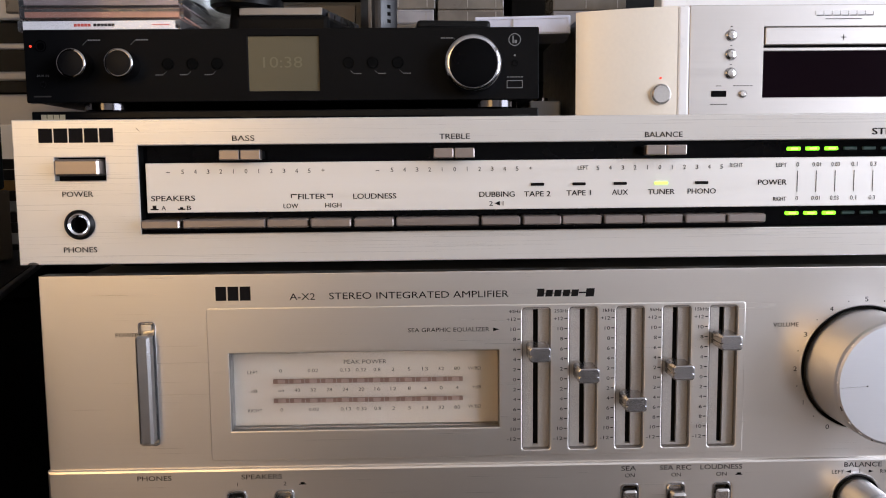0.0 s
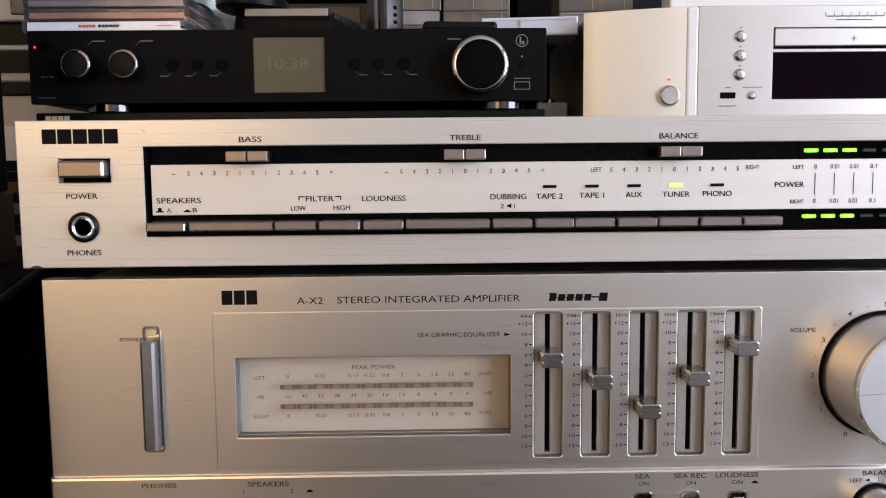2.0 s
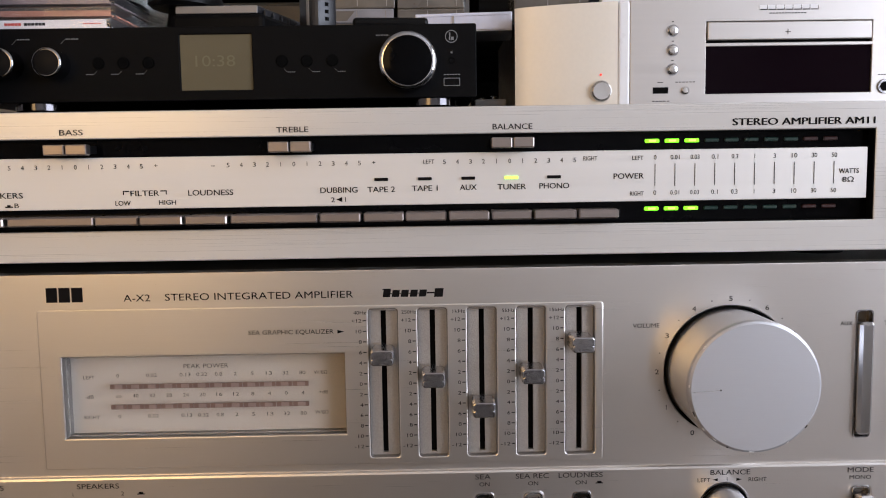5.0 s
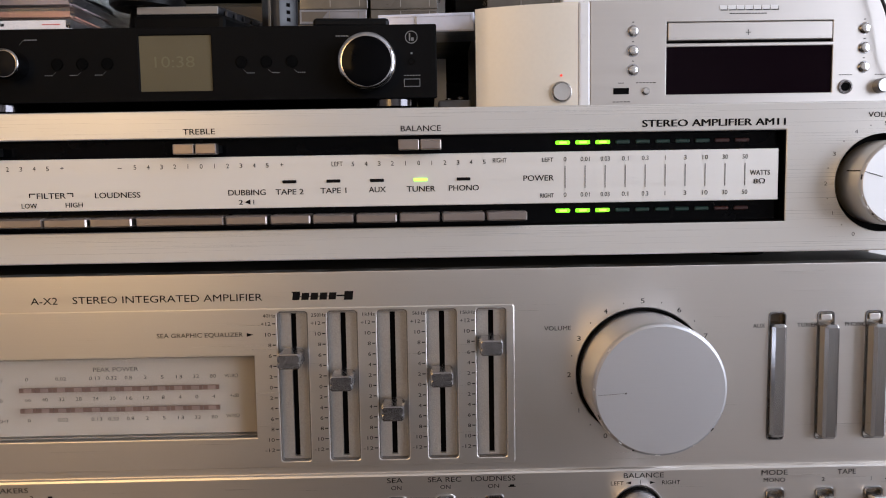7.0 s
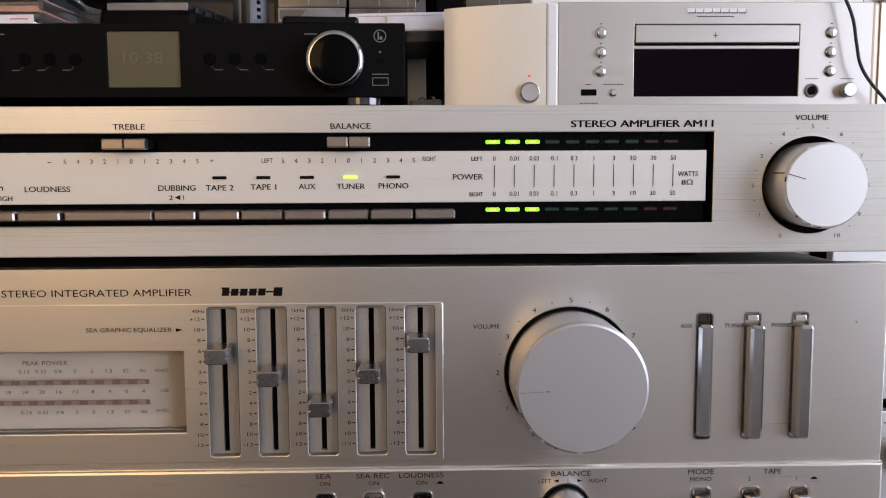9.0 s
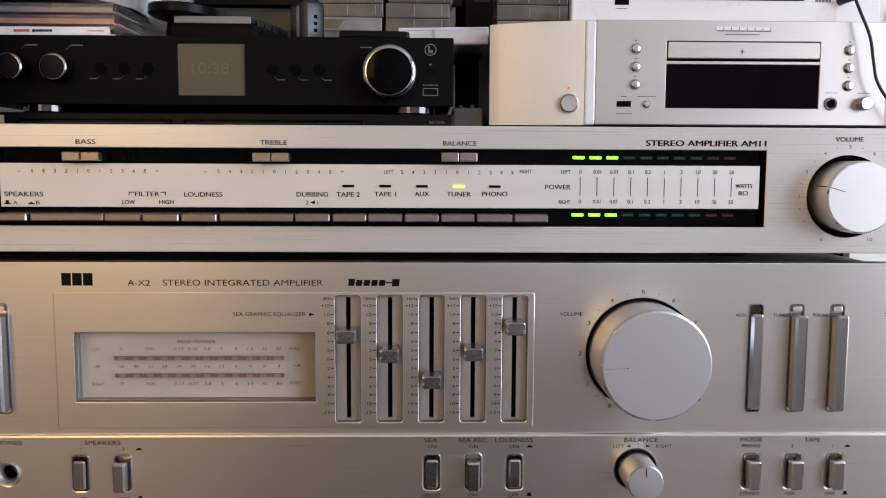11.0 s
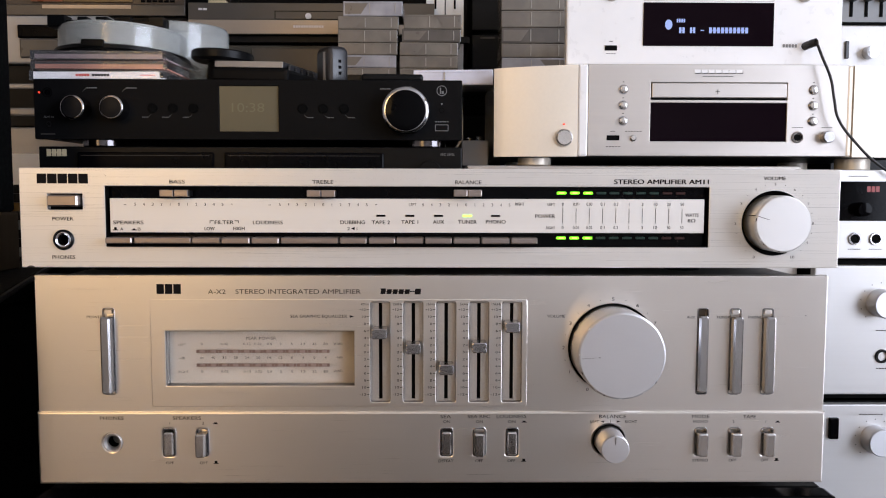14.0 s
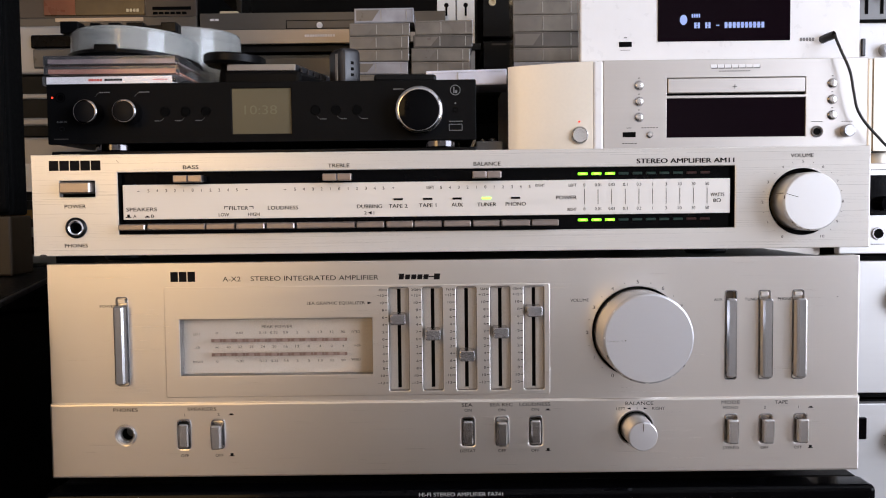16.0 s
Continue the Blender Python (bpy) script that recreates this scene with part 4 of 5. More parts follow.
part("cover", turn(upright(0, 0, [(0.0690, 0.0068), (0.0690, 0.0285), (0.0670, 0.0315), (0.0640, 0.0322), (0.0640, 0.0308), (0.0660, 0.0300), (0.0676, 0.0280), (0.0676, 0.0068), (0.0690, 0.0068)], 80), tilt), FROST, sp, "milky translucent cover")
part("top", turn(upright(0, 0, [(0.0638, 0.0322), (0.0300, 0.0318), (0, 0.0318), (0, 0.0306), (0.0638, 0.0308), (0.0638, 0.0322)], 80), tilt), FROST, sp)
rem = thing("remote_handset", (-0.36, 0.52, 1.2388), "small black clip frame lying on the spindle box", "remote")
for a, b in ((-0.425, -0.404), (-0.392, -0.380), (-0.372, -0.358), (-0.352, -0.332), (-0.314, -0.296)):
    part("block", bx(a, b - 0.001, 0.472, 0.490, 1.2395, 1.2505 + 0.002 * ((a * 1000) % 2), 0.001), BLACK, rem)
part("bar", bx(-0.414, -0.296, 0.474, 0.488, 1.2390, 1.2475, 0.001), BLACK, rem)
s2 = thing("disc_spindle_box", (-0.262, 0.575, 1.1752), "tall milky translucent disc spindle box standing on the radio", "spindle box")
s2x, s2y = -0.312, 0.572
part("base", upright(s2x, s2y, [(0, 1.1752), (0.060, 1.1752), (0.062, 1.177), (0.062, 1.182), (0, 1.182)], 64), BLACK, s2)
part("cover", upright(s2x, s2y, [(0.0600, 1.1822), (0.0600, 1.2520), (0.0580, 1.2550), (0, 1.2555), (0, 1.2540), (0.0570, 1.2535), (0.0585, 1.2510), (0.0585, 1.1822), (0.0600, 1.1822)], 72), FROST, s2, "milky translucent cover")
GREYPL = material("dark_grey_plastic", (0.024, 0.024, 0.027), 0.35, 0, 0.1, 150)
dd = thing("disc_stand", (-0.2300, 0.475, 1.1754), "loose black round plastic stand on the radio", "stand")
part("stem", upright(-0.2370, 0.490, [(0, 1.1754), (0.020, 1.1754), (0.018, 1.190), (0.016, 1.2030), (0, 1.2030)], 32), BLACK, dd)
part("disc", turn(upright(0, 0, [(0, 0), (0.030, 0), (0.034, 0.003), (0.034, 0.0105), (0.032, 0.012), (0, 0.0125)], 48), pose(-0.2380, 0.490, 1.2028, 0, 3, 0)), BLACK, dd)
po = thing("portable_player", (-0.185, 0.49, 1.1754), "black portable player with a silver edge, tilted on the radio", "portable player")
m = pose(-0.1870, 0.500, 1.1760, 0, 3.0, -16)
part("body", turn(bx(-0.046, 0.046, -0.050, 0.050, 0.001, 0.0170, 0.004), m), BLACK, po)
part("lid", turn(bx(-0.044, 0.040, -0.047, 0.048, 0.0172, 0.0245, 0.003), m), GREYPL, po, "grey lid with silver edge")
part("trim", turn(bx(-0.043, 0.039, -0.0478, -0.0462, 0.0172, 0.0240, 0.0006), m), SATIN, po)
for k in range(5):
    part("rib", turn(bx(0.0410, 0.0440, -0.040 + k * 0.016, -0.030 + k * 0.016, 0.0120, 0.0215, 0.001), m), GREYPL, po)
mo = thing("computer_mouse", (-0.106, 0.47, 1.1754), "black rounded device standing on edge on the radio", "mouse")
m = pose(-0.1122, 0.472, 1.1754, 0, 0, 35)
part("shell", turn(bx(-0.0125, 0.0125, -0.017, 0.017, 0.0003, 0.0425, 0.0070, 4), m), GREYPL, mo)
part("trim", turn(bx(-0.0131, -0.0120, -0.0075, -0.0025, 0.003, 0.036, 0.0005), m), SATIN, mo, "silver trim strip")
for z in (0.0110, 0.0175, 0.0240):
    part("slot", turn(bx(-0.0015, 0.0020, -0.0173, -0.0160, z, z + 0.0032), m), MATT, mo)
ft = thing("remote_control", (-0.045, 0.47, 1.1754), "flat black remote lying on the radio", "remote")
part("body", turn(bx(-0.033, 0.033, -0.020, 0.020, 0, 0.0085, 0.003), pose(-0.0450, 0.450, 1.1754, 0, 0, 4)), BLACK, ft)

# ---- cassette cases ----
SMOKE = material("smoky_clear_plastic", (0.21, 0.188, 0.16), 0.14, 0, 0.4, 30, coat=0.4)
SMOKE2 = material("dark_smoky_plastic", (0.11, 0.098, 0.086), 0.14, 0, 0.4, 30, coat=0.4)
BLUEC = material("bluish_clear_plastic", (0.38, 0.38, 0.42), 0.18, 0, 0.4, 30, coat=0.4)
WHITEC = material("whitish_clear_plastic", (0.68, 0.70, 0.82), 0.2, 0, 0.3, 30, coat=0.4)
INLAY = material("grey_brown_inlay_card", (0.17, 0.15, 0.13), 0.3, 0, 0.15, 60, coat=0.3)
RIDGE = material("moulded_ridge", (0.42, 0.40, 0.37), 0.2, 0, 0.2, 100)


def cassette(x0, x1, y, z0, z1, rz, mat, lab, depth=0.066, ridges=(0.45, 0.88), inlay=True):
    w = x1 - x0
    d = thing("cassette_case", ((x0 + x1) / 2, y + depth / 2, z0), lab, "cassette case", "stacked cassette cases")
    m = pose((x0 + x1) / 2, y, z0, 0, 0, rz)
    h = z1 - z0
    part("box", turn(bx(-w / 2, w / 2, 0, depth, 0.0002, h, 0.0008), m), mat, d)
    part("lid", turn(plate(rrect(-w / 2 + 0.001, w / 2 - 0.001, 0.0015, h - 0.001, 0.0005), [rrect(-w / 2 + 0.0028, w / 2 - 0.0028, 0.0032, h - 0.0028, 0.0004)], -0.0008, 0.0006), m), mat, d)
    for f in ridges:
        part("ridge", turn(bx(-w / 2 + w * f - 0.0006, -w / 2 + w * f + 0.0006, -0.0012, 0.0004, 0.0030, h - 0.0026), m), RIDGE, d)
    if inlay:
        f = 1 if int(round(z0 * 1e4)) % 3 else -1
        e, g, q = f * (-w / 2 + 0.003), f * (-w / 2 + w * 0.30), f * (-w / 2 + w * 0.42)
        wedge = bmesh.new()
        wedge.faces.new([wedge.verts.new(v) for v in ((e, -0.0006, 0.0034), (g, -0.0006, 0.0034), (q, -0.0006, h - 0.003), (e, -0.0006, h - 0.003))])
        part("inlay", turn(wedge, m), INLAY, d)
    return d


rk = thing("shelf_rack", (0.0, 0.95, 0.64), "dark equipment rack with boards behind the radio", "rack")
for z, x0, x1, y0 in ((1.2150, -0.43, 0.56, 0.745), (1.3030, -0.404, 0.06, 0.93), (1.3320, -0.90, -0.406, 0.93)):
    part("board", bx(x0, x1, y0, 1.28, z, z + 0.0110, 0.001), TABLE, rk)
for x in (-0.895, -0.4045, 0.545):
    part("post", bx(x - 0.006, x + 0.004, 1.20, 1.28, 0.64, 1.75, 0.001), TABLE, rk)
part("back_post", bx(-0.43, -0.41, 0.78, 0.82, 0.64, 1.215), TABLE, rk)
part("back_post", bx(0.53, 0.55, 0.78, 0.82, 0.64, 1.215), TABLE, rk)
S = "smoky clear cassette case in a stack"
D = "dark smoky cassette case in a stack"
BB = "bluish clear cassette case on top of a stack"
for x0, x1, z0, z1, rz, mat, lab in ((-0.1480, -0.0561, 1.2262, 1.2435, 0, SMOKE, S), (-0.1440, -0.0561, 1.2436, 1.2624, 1, BLUEC, "pale clear cassette case in a stack"), (-0.1435, -0.0543, 1.2626, 1.2806, -1, SMOKE, S), (-0.1434, -0.0543, 1.2808, 1.3004, 0, SMOKE, S), (-0.1432, -0.0526, 1.3006, 1.3196, 1, SMOKE, S), (-0.1355, -0.0466, 1.3198, 1.3418, -1, BLUEC, BB),
                                     (-0.0509, 0.0368, 1.2262, 1.2430, 0, SMOKE, S), (-0.0509, 0.0368, 1.2432, 1.2614, 0, SMOKE, S), (-0.0509, 0.0368, 1.2616, 1.2816, 1, SMOKE, S), (-0.0475, 0.0410, 1.2818, 1.3012, 0, SMOKE2, D), (-0.0449, 0.0418, 1.3014, 1.3226, -1, SMOKE, S),
                                     (0.1030, 0.2024, 1.2262, 1.2400, 0, SMOKE, S), (0.1030, 0.2024, 1.2402, 1.2594, 0, BLUEC, "pale clear cassette case in a stack"), (0.1023, 0.2006, 1.2596, 1.2806, 1, SMOKE, S), (0.1022, 0.2003, 1.2808, 1.3040, 0, SMOKE2, D), (0.1020, 0.2018, 1.3042, 1.3292, -1, SMOKE, S), (0.1019, 0.2006, 1.3294, 1.3510, 0, SMOKE, S), (0.1022, 0.2010, 1.3512, 1.3730, 1, SMOKE, S)):
    cassette(x0, x1, 0.80, z0, z1, rz, mat, lab)
cassette(-0.0230, 0.0655, 0.4640, 1.1760, 1.1930, -6, WHITEC, "pale bluish clear cassette case lying across the radio's edge", 0.062, (0.40,), False)

# ---- slotted white uprights and black equipment behind ----
upw = thing("shelf_upright", (0.02, 0.95, 0.64), "white slotted steel shelf upright", "shelf upright")
for a, b in ((-0.0120, 0.0185), (0.0205, 0.0500)):
    c = (a + b) / 2
    part("channel", join(plate(rrect(a, b, 0.645, 1.60), [circ(c, z + 0.020, 0.0040, 20) for z in (1.314, 1.358, 1.402)], 0.935, 0.938), bx(a, a + 0.002, 0.938, 0.955, 0.645, 1.60), bx(b - 0.002, b, 0.938, 0.955, 0.645, 1.60)), WHITEP, upw)
    for z in (1.314, 1.358, 1.402):
        part("slot", bx(c - 0.0016, c + 0.0016, 0.9340, 0.9346, z + 0.002, z + 0.0185), MATT, upw)
part("foot", bx(-0.02, 0.06, 0.93, 0.97, 0.64, 0.646), WHITEP, upw)
be = thing("power_amplifier", (0.3, 1.1, 1.226), "black rack amplifier with a gold ringed socket", "amplifier")
part("body", bx(0.065, 0.53, 0.97, 1.19, 1.226, 1.325, 0.002), BLACK, be)
part("upper_body", bx(0.065, 0.53, 0.97, 1.19, 1.332, 1.46, 0.002), BLACK, be)
part("spacer", bx(0.08, 0.52, 0.99, 1.18, 1.324, 1.334), MATT, be)
part("socket", lathe(0.0815, 1.3900, [(0.0062, 0.97), (0.0062, 0.966), (0.0038, 0.966), (0.0036, 0.969), (0, 0.969)], 24), GOLDINK, be, "gold ringed socket")
part("label_bar", strip(0.080, 0.105, 1.318, 1.321, 0.9694), GREYINK, be)

# ---- disc player and recorder on the back boards ----
HKG = material("grey_brown_fascia", (0.095, 0.082, 0.068), 0.4, 0.3, 0.08, 40)
HKC = material("champagne_fascia", (0.44, 0.36, 0.28), 0.42, 0.5, 0.05, 1.0, (6, 6, 300))
hk = thing("dvd_player", (-0.19, 1.05, 1.3140), "grey and champagne disc player on a rack board", "disc player")
part("case", bx(-0.4000, 0.0, 0.925, 1.18, 1.3142, 1.3640, 0.001), CASE, hk)
part("upper_fascia", bx(-0.4015, 0.0015, 0.918, 0.926, 1.3375, 1.3650, 0.001), HKG, hk)
part("lower_fascia", bx(-0.4015, 0.0015, 0.916, 0.926, 1.3143, 1.3373, 0.001), HKC, hk)
part("disc_tray", plate(rrect(-0.2600, -0.1400, 1.3385, 1.3520), [rrect(-0.2590, -0.1410, 1.3392, 1.3512)], 0.9170, 0.9182), MATT, hk)
part("maker_mark", blocks(-0.2300, -0.1798, 1.3245, 1.3285, 12, 0.9156, 0.2), PAPER, hk)
part("lamp_button", lathe(-0.2050, 1.3435, [(0.0050, 0.919), (0.0048, 0.9150), (0, 0.9145)], 24), PAPER, hk)
part("indicator", join(strip(-0.3845, -0.3780, 1.3525, 1.3560, 0.9174), strip(-0.3770, -0.3705, 1.3525, 1.3560, 0.9174)), PAPER, hk)
sm = thing("small_box", (-0.36, 1.0, 1.3650), "small brown and silver box lying on the disc player", "box")
part("body", bx(-0.372, -0.342, 0.93, 0.96, 1.3651, 1.3715, 0.0015), GOLDINK, sm)
ol = thing("cassette_deck", (-0.22, 1.05, 1.226), "dull olive brown deck under the disc player", "cassette deck")
OLIVE = material("olive_brown_fascia", (0.060, 0.052, 0.038), 0.5, 0.1, 0.15, 30)
part("body", bx(-0.400, 0.0, 0.93, 1.18, 1.2262, 1.2985, 0.002), OLIVE, ol)
part("panel", bx(-0.300, -0.170, 0.926, 0.931, 1.240, 1.293, 0.001), HKG, ol)
vc = thing("video_recorder", (-0.62, 1.05, 1.3430), "dark brown video recorder with an amber lit display", "video recorder")
VB = material("brown_black_fascia", (0.055, 0.042, 0.034), 0.35, 0.1, 0.12, 40)
AMBER = material("amber_display_window", (0.07, 0.042, 0.018), 0.2, 0, 0.4, 30)
part("case", bx(-0.8600, -0.4080, 0.928, 1.18, 1.3432, 1.43, 0.001), CASE, vc)
part("fascia", bx(-0.8610, -0.4070, 0.920, 0.929, 1.3610, 1.43, 0.001), VB, vc)
part("lower_fascia", bx(-0.8610, -0.4070, 0.918, 0.929, 1.3434, 1.3606, 0.001), HKG, vc)
part("display", bx(-0.6560, -0.4910, 0.9175, 0.921, 1.3640, 1.395, 0.001), AMBER, vc)
part("red_window", bx(-0.6560, -0.6050, 0.9165, 0.9178, 1.3650, 1.390), material("red_window", (0.16, 0.035, 0.015), 0.3, 0, 0.3, 30), vc)
part("display_digits", blocks(-0.522, -0.500, 1.3690, 1.3740, 4, 0.9170, 0.3), GOLDINK, vc)
part("silver_strip", bx(-0.6380, -0.4940, 0.9165, 0.9185, 1.3540, 1.3600), HKC, vc)
for k in range(6):
    part("key", bx(-0.478 + k * 0.0095, -0.471 + k * 0.0095, 0.9180, 0.9205, 1.3650, 1.3685), MATT, vc)
part("key_panel", bx(-0.4790, -0.4160, 0.9186, 0.9204, 1.3720, 1.3770), MATT, vc)

# ---- stack at the back left ----
bl = thing("low_cabinet", (-0.66, 0.8, 0.64), "plain black cabinet carrying silver decks", "cabinet")
part("body", bx(-0.92, -0.445, 0.665, 0.905, 0.64, 1.0450, 0.002), TABLE, bl)
dk = thing("tuner", (-0.66, 0.78, 1.045), "satin silver component in a back stack", "tuner")
part("body", bx(-0.90, -0.43, 0.66, 0.90, 1.0455, 1.1430, 0.003), SATIN, dk)
part("lower_strip", bx(-0.90, -0.43, 0.657, 0.661, 1.050, 1.1080, 0.001), WHITEPL, dk)
cb = thing("equalizer", (-0.66, 0.78, 1.1435), "black component with two bright chrome strips", "equalizer")
part("body", bx(-0.90, -0.44, 0.665, 0.90, 1.1435, 1.2260, 0.002), BLACK, cb)
part("chrome_strip", bx(-0.90, -0.44, 0.660, 0.666, 1.1580, 1.1690, 0.003), SATIN, cb)
part("chrome_strip", bx(-0.90, -0.44, 0.662, 0.666, 1.1940, 1.2010, 0.002), SATIN, cb)
sd = thing("cassette_deck", (-0.66, 0.78, 1.2265), "satin silver cassette deck with a black cassette window", "cassette deck")
part("body", bx(-0.90, -0.43, 0.66, 0.90, 1.2265, 1.2900, 0.003), SATIN, sd)
part("cassette_window", bx(-0.5500, -0.4500, 0.6560, 0.6610, 1.2600, 1.2775, 0.002), GLOSS, sd)
part("lower_window", bx(-0.5480, -0.4500, 0.6570, 0.6610, 1.2340, 1.2595, 0.002), material("grey_brown_window", (0.10, 0.085, 0.07), 0.3, 0, 0.1, 40), sd)

# ---- silver disc player and white receiver ----
un = thing("cassette_deck", (0.2, 0.52, 0.94), "silver cassette deck under the champagne disc player", "cassette deck")
part("body", bx(-0.02 + 0.056, 0.392, 0.43, 0.63, 0.9405, 1.0875, 0.002), PALE, un)
part("fascia", bx(0.036, 0.392, 0.424, 0.431, 0.942, 1.0870, 0.001), PALE, un)
ad = thing("power_adapter", (0.05, 0.59, 1.0875), "small silver box between the radio and the disc player", "adapter")
part("body", bx(0.0320, 0.0635, 0.50, 0.625, 1.0876, 1.1180, 0.002), SATIN, ad)
part("stud", upright(0.044, 0.565, [(0, 1.1178), (0.004, 1.1178), (0.004, 1.124), (0, 1.126)], 20), CHROME, ad)
part("stud", upright(0.056, 0.570, [(0, 1.1178), (0.005, 1.1178), (0.005, 1.126), (0, 1.128)], 20), CHROME, ad)
ma = thing("cd_player", (0.30, 0.52, 1.0878), "champagne silver compact disc player with cream side cheeks", "disc player")
DY = 0.412
part("case", bx(0.0690, 0.5220, DY + 0.014, 0.66, 1.0965, 1.1880, 0.002), GREYPL, ma)


def cheek(x0, x1, flip):
    bm = bmesh.new()
    n = 14
    cols = []
    for k in range(n + 1):
        u = k / n
        bulge = DY + 0.0125 * (1 - math.sin(u * math.pi / 2) ** 0.7)
        x = x0 + (x1 - x0) * (u if not flip else 1 - u)
        top = 1.1885 + 0.0030 * u
        cols.append([bm.verts.new((x, bulge, 1.0965)), bm.verts.new((x, bulge, top)), bm.verts.new((x, DY + 0.0138, top)), bm.verts.new((x, DY + 0.0138, 1.0965))])
    for p, q in zip(cols, cols[1:]):
        for i in range(4):
            bm.faces.new((p[i], q[i], q[(i + 1) % 4], p[(i + 1) % 4]))
    bm.faces.new(cols[0])
    bm.faces.new(cols[-1])
    bmesh.ops.recalc_face_normals(bm, faces=bm.faces[:])
    return bm


part("side_cheek", cheek(0.0640, 0.1508, False), CREAM, ma, "cream curved side cheek")
part("side_cheek", cheek(0.4400, 0.5270, True), CREAM, ma, "cream curved side cheek")
# left strip is white to hold its highlight; the right one stays cream
part("edge_strip", bx(0.1510, 0.1612, DY - 0.001, DY + 0.0138, 1.0966, 1.1917, 0.002), WHITEPL, ma, "edge strip, white for the highlight along it")
part("edge_strip", bx(0.4336, 0.4398, DY + 0.001, DY + 0.0138, 1.0966, 1.1917, 0.002), CREAM, ma)
part("front_panel", plate(rrect(0.1614, 0.4334, 1.0972, 1.1922), [rrect(0.2266, 0.3698, 1.1125, 1.1525), rrect(0.2266, 0.3698, 1.1555, 1.1735)], DY, DY + 0.010, 0.0006), PALE, ma)
part("display", bx(0.2260, 0.3704, DY + 0.0015, DY + 0.010, 1.1120, 1.1530), DGLASS, ma, "dark display glass")
part("tray_well", bx(0.2260, 0.3704, DY + 0.0040, DY + 0.010, 1.1550, 1.1740), MATT, ma)
part("disc_tray", bx(0.2275, 0.3690, DY - 0.0010, DY + 0.0040, 1.1578, 1.1728, 0.0008), PALE, ma)
part("emblem", join(strip(0.2960, 0.2966, 1.1617, 1.1663, DY - 0.0013), strip(0.2940, 0.2986, 1.1637, 1.1643, DY - 0.0013)), GREYINK, ma)
part("maker_mark", blocks(0.2712, 0.3222, 1.1833, 1.1868, 7, DY - 0.0006, 0.10), WHITEPL, ma)
# offset grey copy of the mark, painted as the letters' shadow
part("maker_shadow", blocks(0.2720, 0.3230, 1.1825, 1.1860, 7, DY - 0.0002, 0.12), GREYINK, ma)
part("legend", blocks(0.2800, 0.3125, 1.1795, 1.1803, 12, DY - 0.0003, 0.25), GREYINK, ma)
for x in (0.1978, 0.3970):
    for k, z in enumerate((1.1662, 1.1498, 1.1336)):
        part("push_button", lathe(x, z, [(0.0043, DY), (0.0042, DY - 0.0020), (0.0034, DY - 0.0030), (0.0018, DY - 0.0034), (0, DY - 0.0035)], 32), BRIGHT, ma)
        part("button_rim", plate(circ(x, z, 0.0051, 28), [circ(x, z, 0.0044, 28)], DY - 0.0005, DY + 0.0004), SATINK, ma)
        part("legend", strip(x - 0.0009, x + 0.0009, z + 0.0072, z + 0.0080, DY - 0.0003), GREYINK, ma)
part("power_button", lathe(0.1365, 1.1160, [(0.0092, DY + 0.005), (0.0092, DY - 0.001), (0.0086, DY - 0.0022), (0.0078, DY - 0.0012), (0.0072, DY - 0.0035), (0, DY - 0.0030)], 48), BRIGHT, ma)
part("power_lamp", lathe(0.1363, 1.1300, [(0.0012, DY + 0.003), (0.0010, DY - 0.0004), (0, DY - 0.0004)], 16), RED_ON, ma, "red power lamp")
part("usb_socket", bx(0.1811, 0.1945, DY - 0.0003, DY + 0.001, 1.1133, 1.1186), MATT, ma)
part("legend", join(strip(0.1850, 0.1900, 1.1225, 1.1231, DY - 0.0003), blocks(0.180, 0.196, 1.1065, 1.1072, 5, DY - 0.0003, 0.3), blocks(0.200, 0.218, 1.1225, 1.1232, 6, DY - 0.0003, 0.3)), GREYINK, ma)
part("push_button", lathe(0.2090, 1.1157, [(0.0034, DY), (0.0033, DY - 0.0014), (0.0022, DY - 0.0021), (0, DY - 0.0023)], 24), BRIGHT, ma)
hs = part("headphone_socket", lathe(0.3815, 1.1170, [(0.0062, DY), (0.0058, DY - 0.0016), (0.0044, DY - 0.0016), (0.0036, DY + 0.001), (0.0036, DY + 0.008), (0, DY + 0.008)], 32), SATINK, ma)
part("bore", lathe(0.3815, 1.1170, [(0.0037, DY - 0.0004), (0, DY - 0.0004)], 24), MATT, hs)
part("level_knob", lathe(0.4115, 1.1172, [(0.0064, DY), (0.0062, DY - 0.008), (0.0055, DY - 0.0090), (0, DY - 0.0090)], 40), STEEL, ma)
for s, x in ((0, 0.3815), (1, 0.4125)):
    part("legend", blocks(x - 0.006, x + 0.006, 1.1268, 1.1275, 5, DY - 0.0003, 0.3), GREYINK, ma)
for x in (0.11, 0.460):
    for y in (0.45, 0.60):
        z = 1.0878 if x < 0.3 else 1.0832
        part("foot", upright(x, y, [(0, z), (0.017, z), (0.018, z + 0.001), (0.018, 1.0955), (0.016, 1.0966), (0, 1.0966)], 32), CREAM, ma, "champagne foot")

wu = thing("stereo_receiver", (0.285, 0.53, 1.1922), "white compact stereo receiver with a lit blue-white display", "receiver")
WY = 0.425
part("front_panel", bx(0.1395, 0.4315, WY, WY + 0.012, 1.1925, 1.3050, 0.002), WHITEPL, wu)
part("case", bx(0.1900, 0.4000, WY + 0.012, 0.63, 1.1925, 1.3030, 0.002), WHITEPL, wu)
part("display_bezel", bx(0.2205, 0.3583, WY - 0.0012, WY + 0.001, 1.2131, 1.2580, 0.0006), DGLASS, wu, "black display glass with lit text")
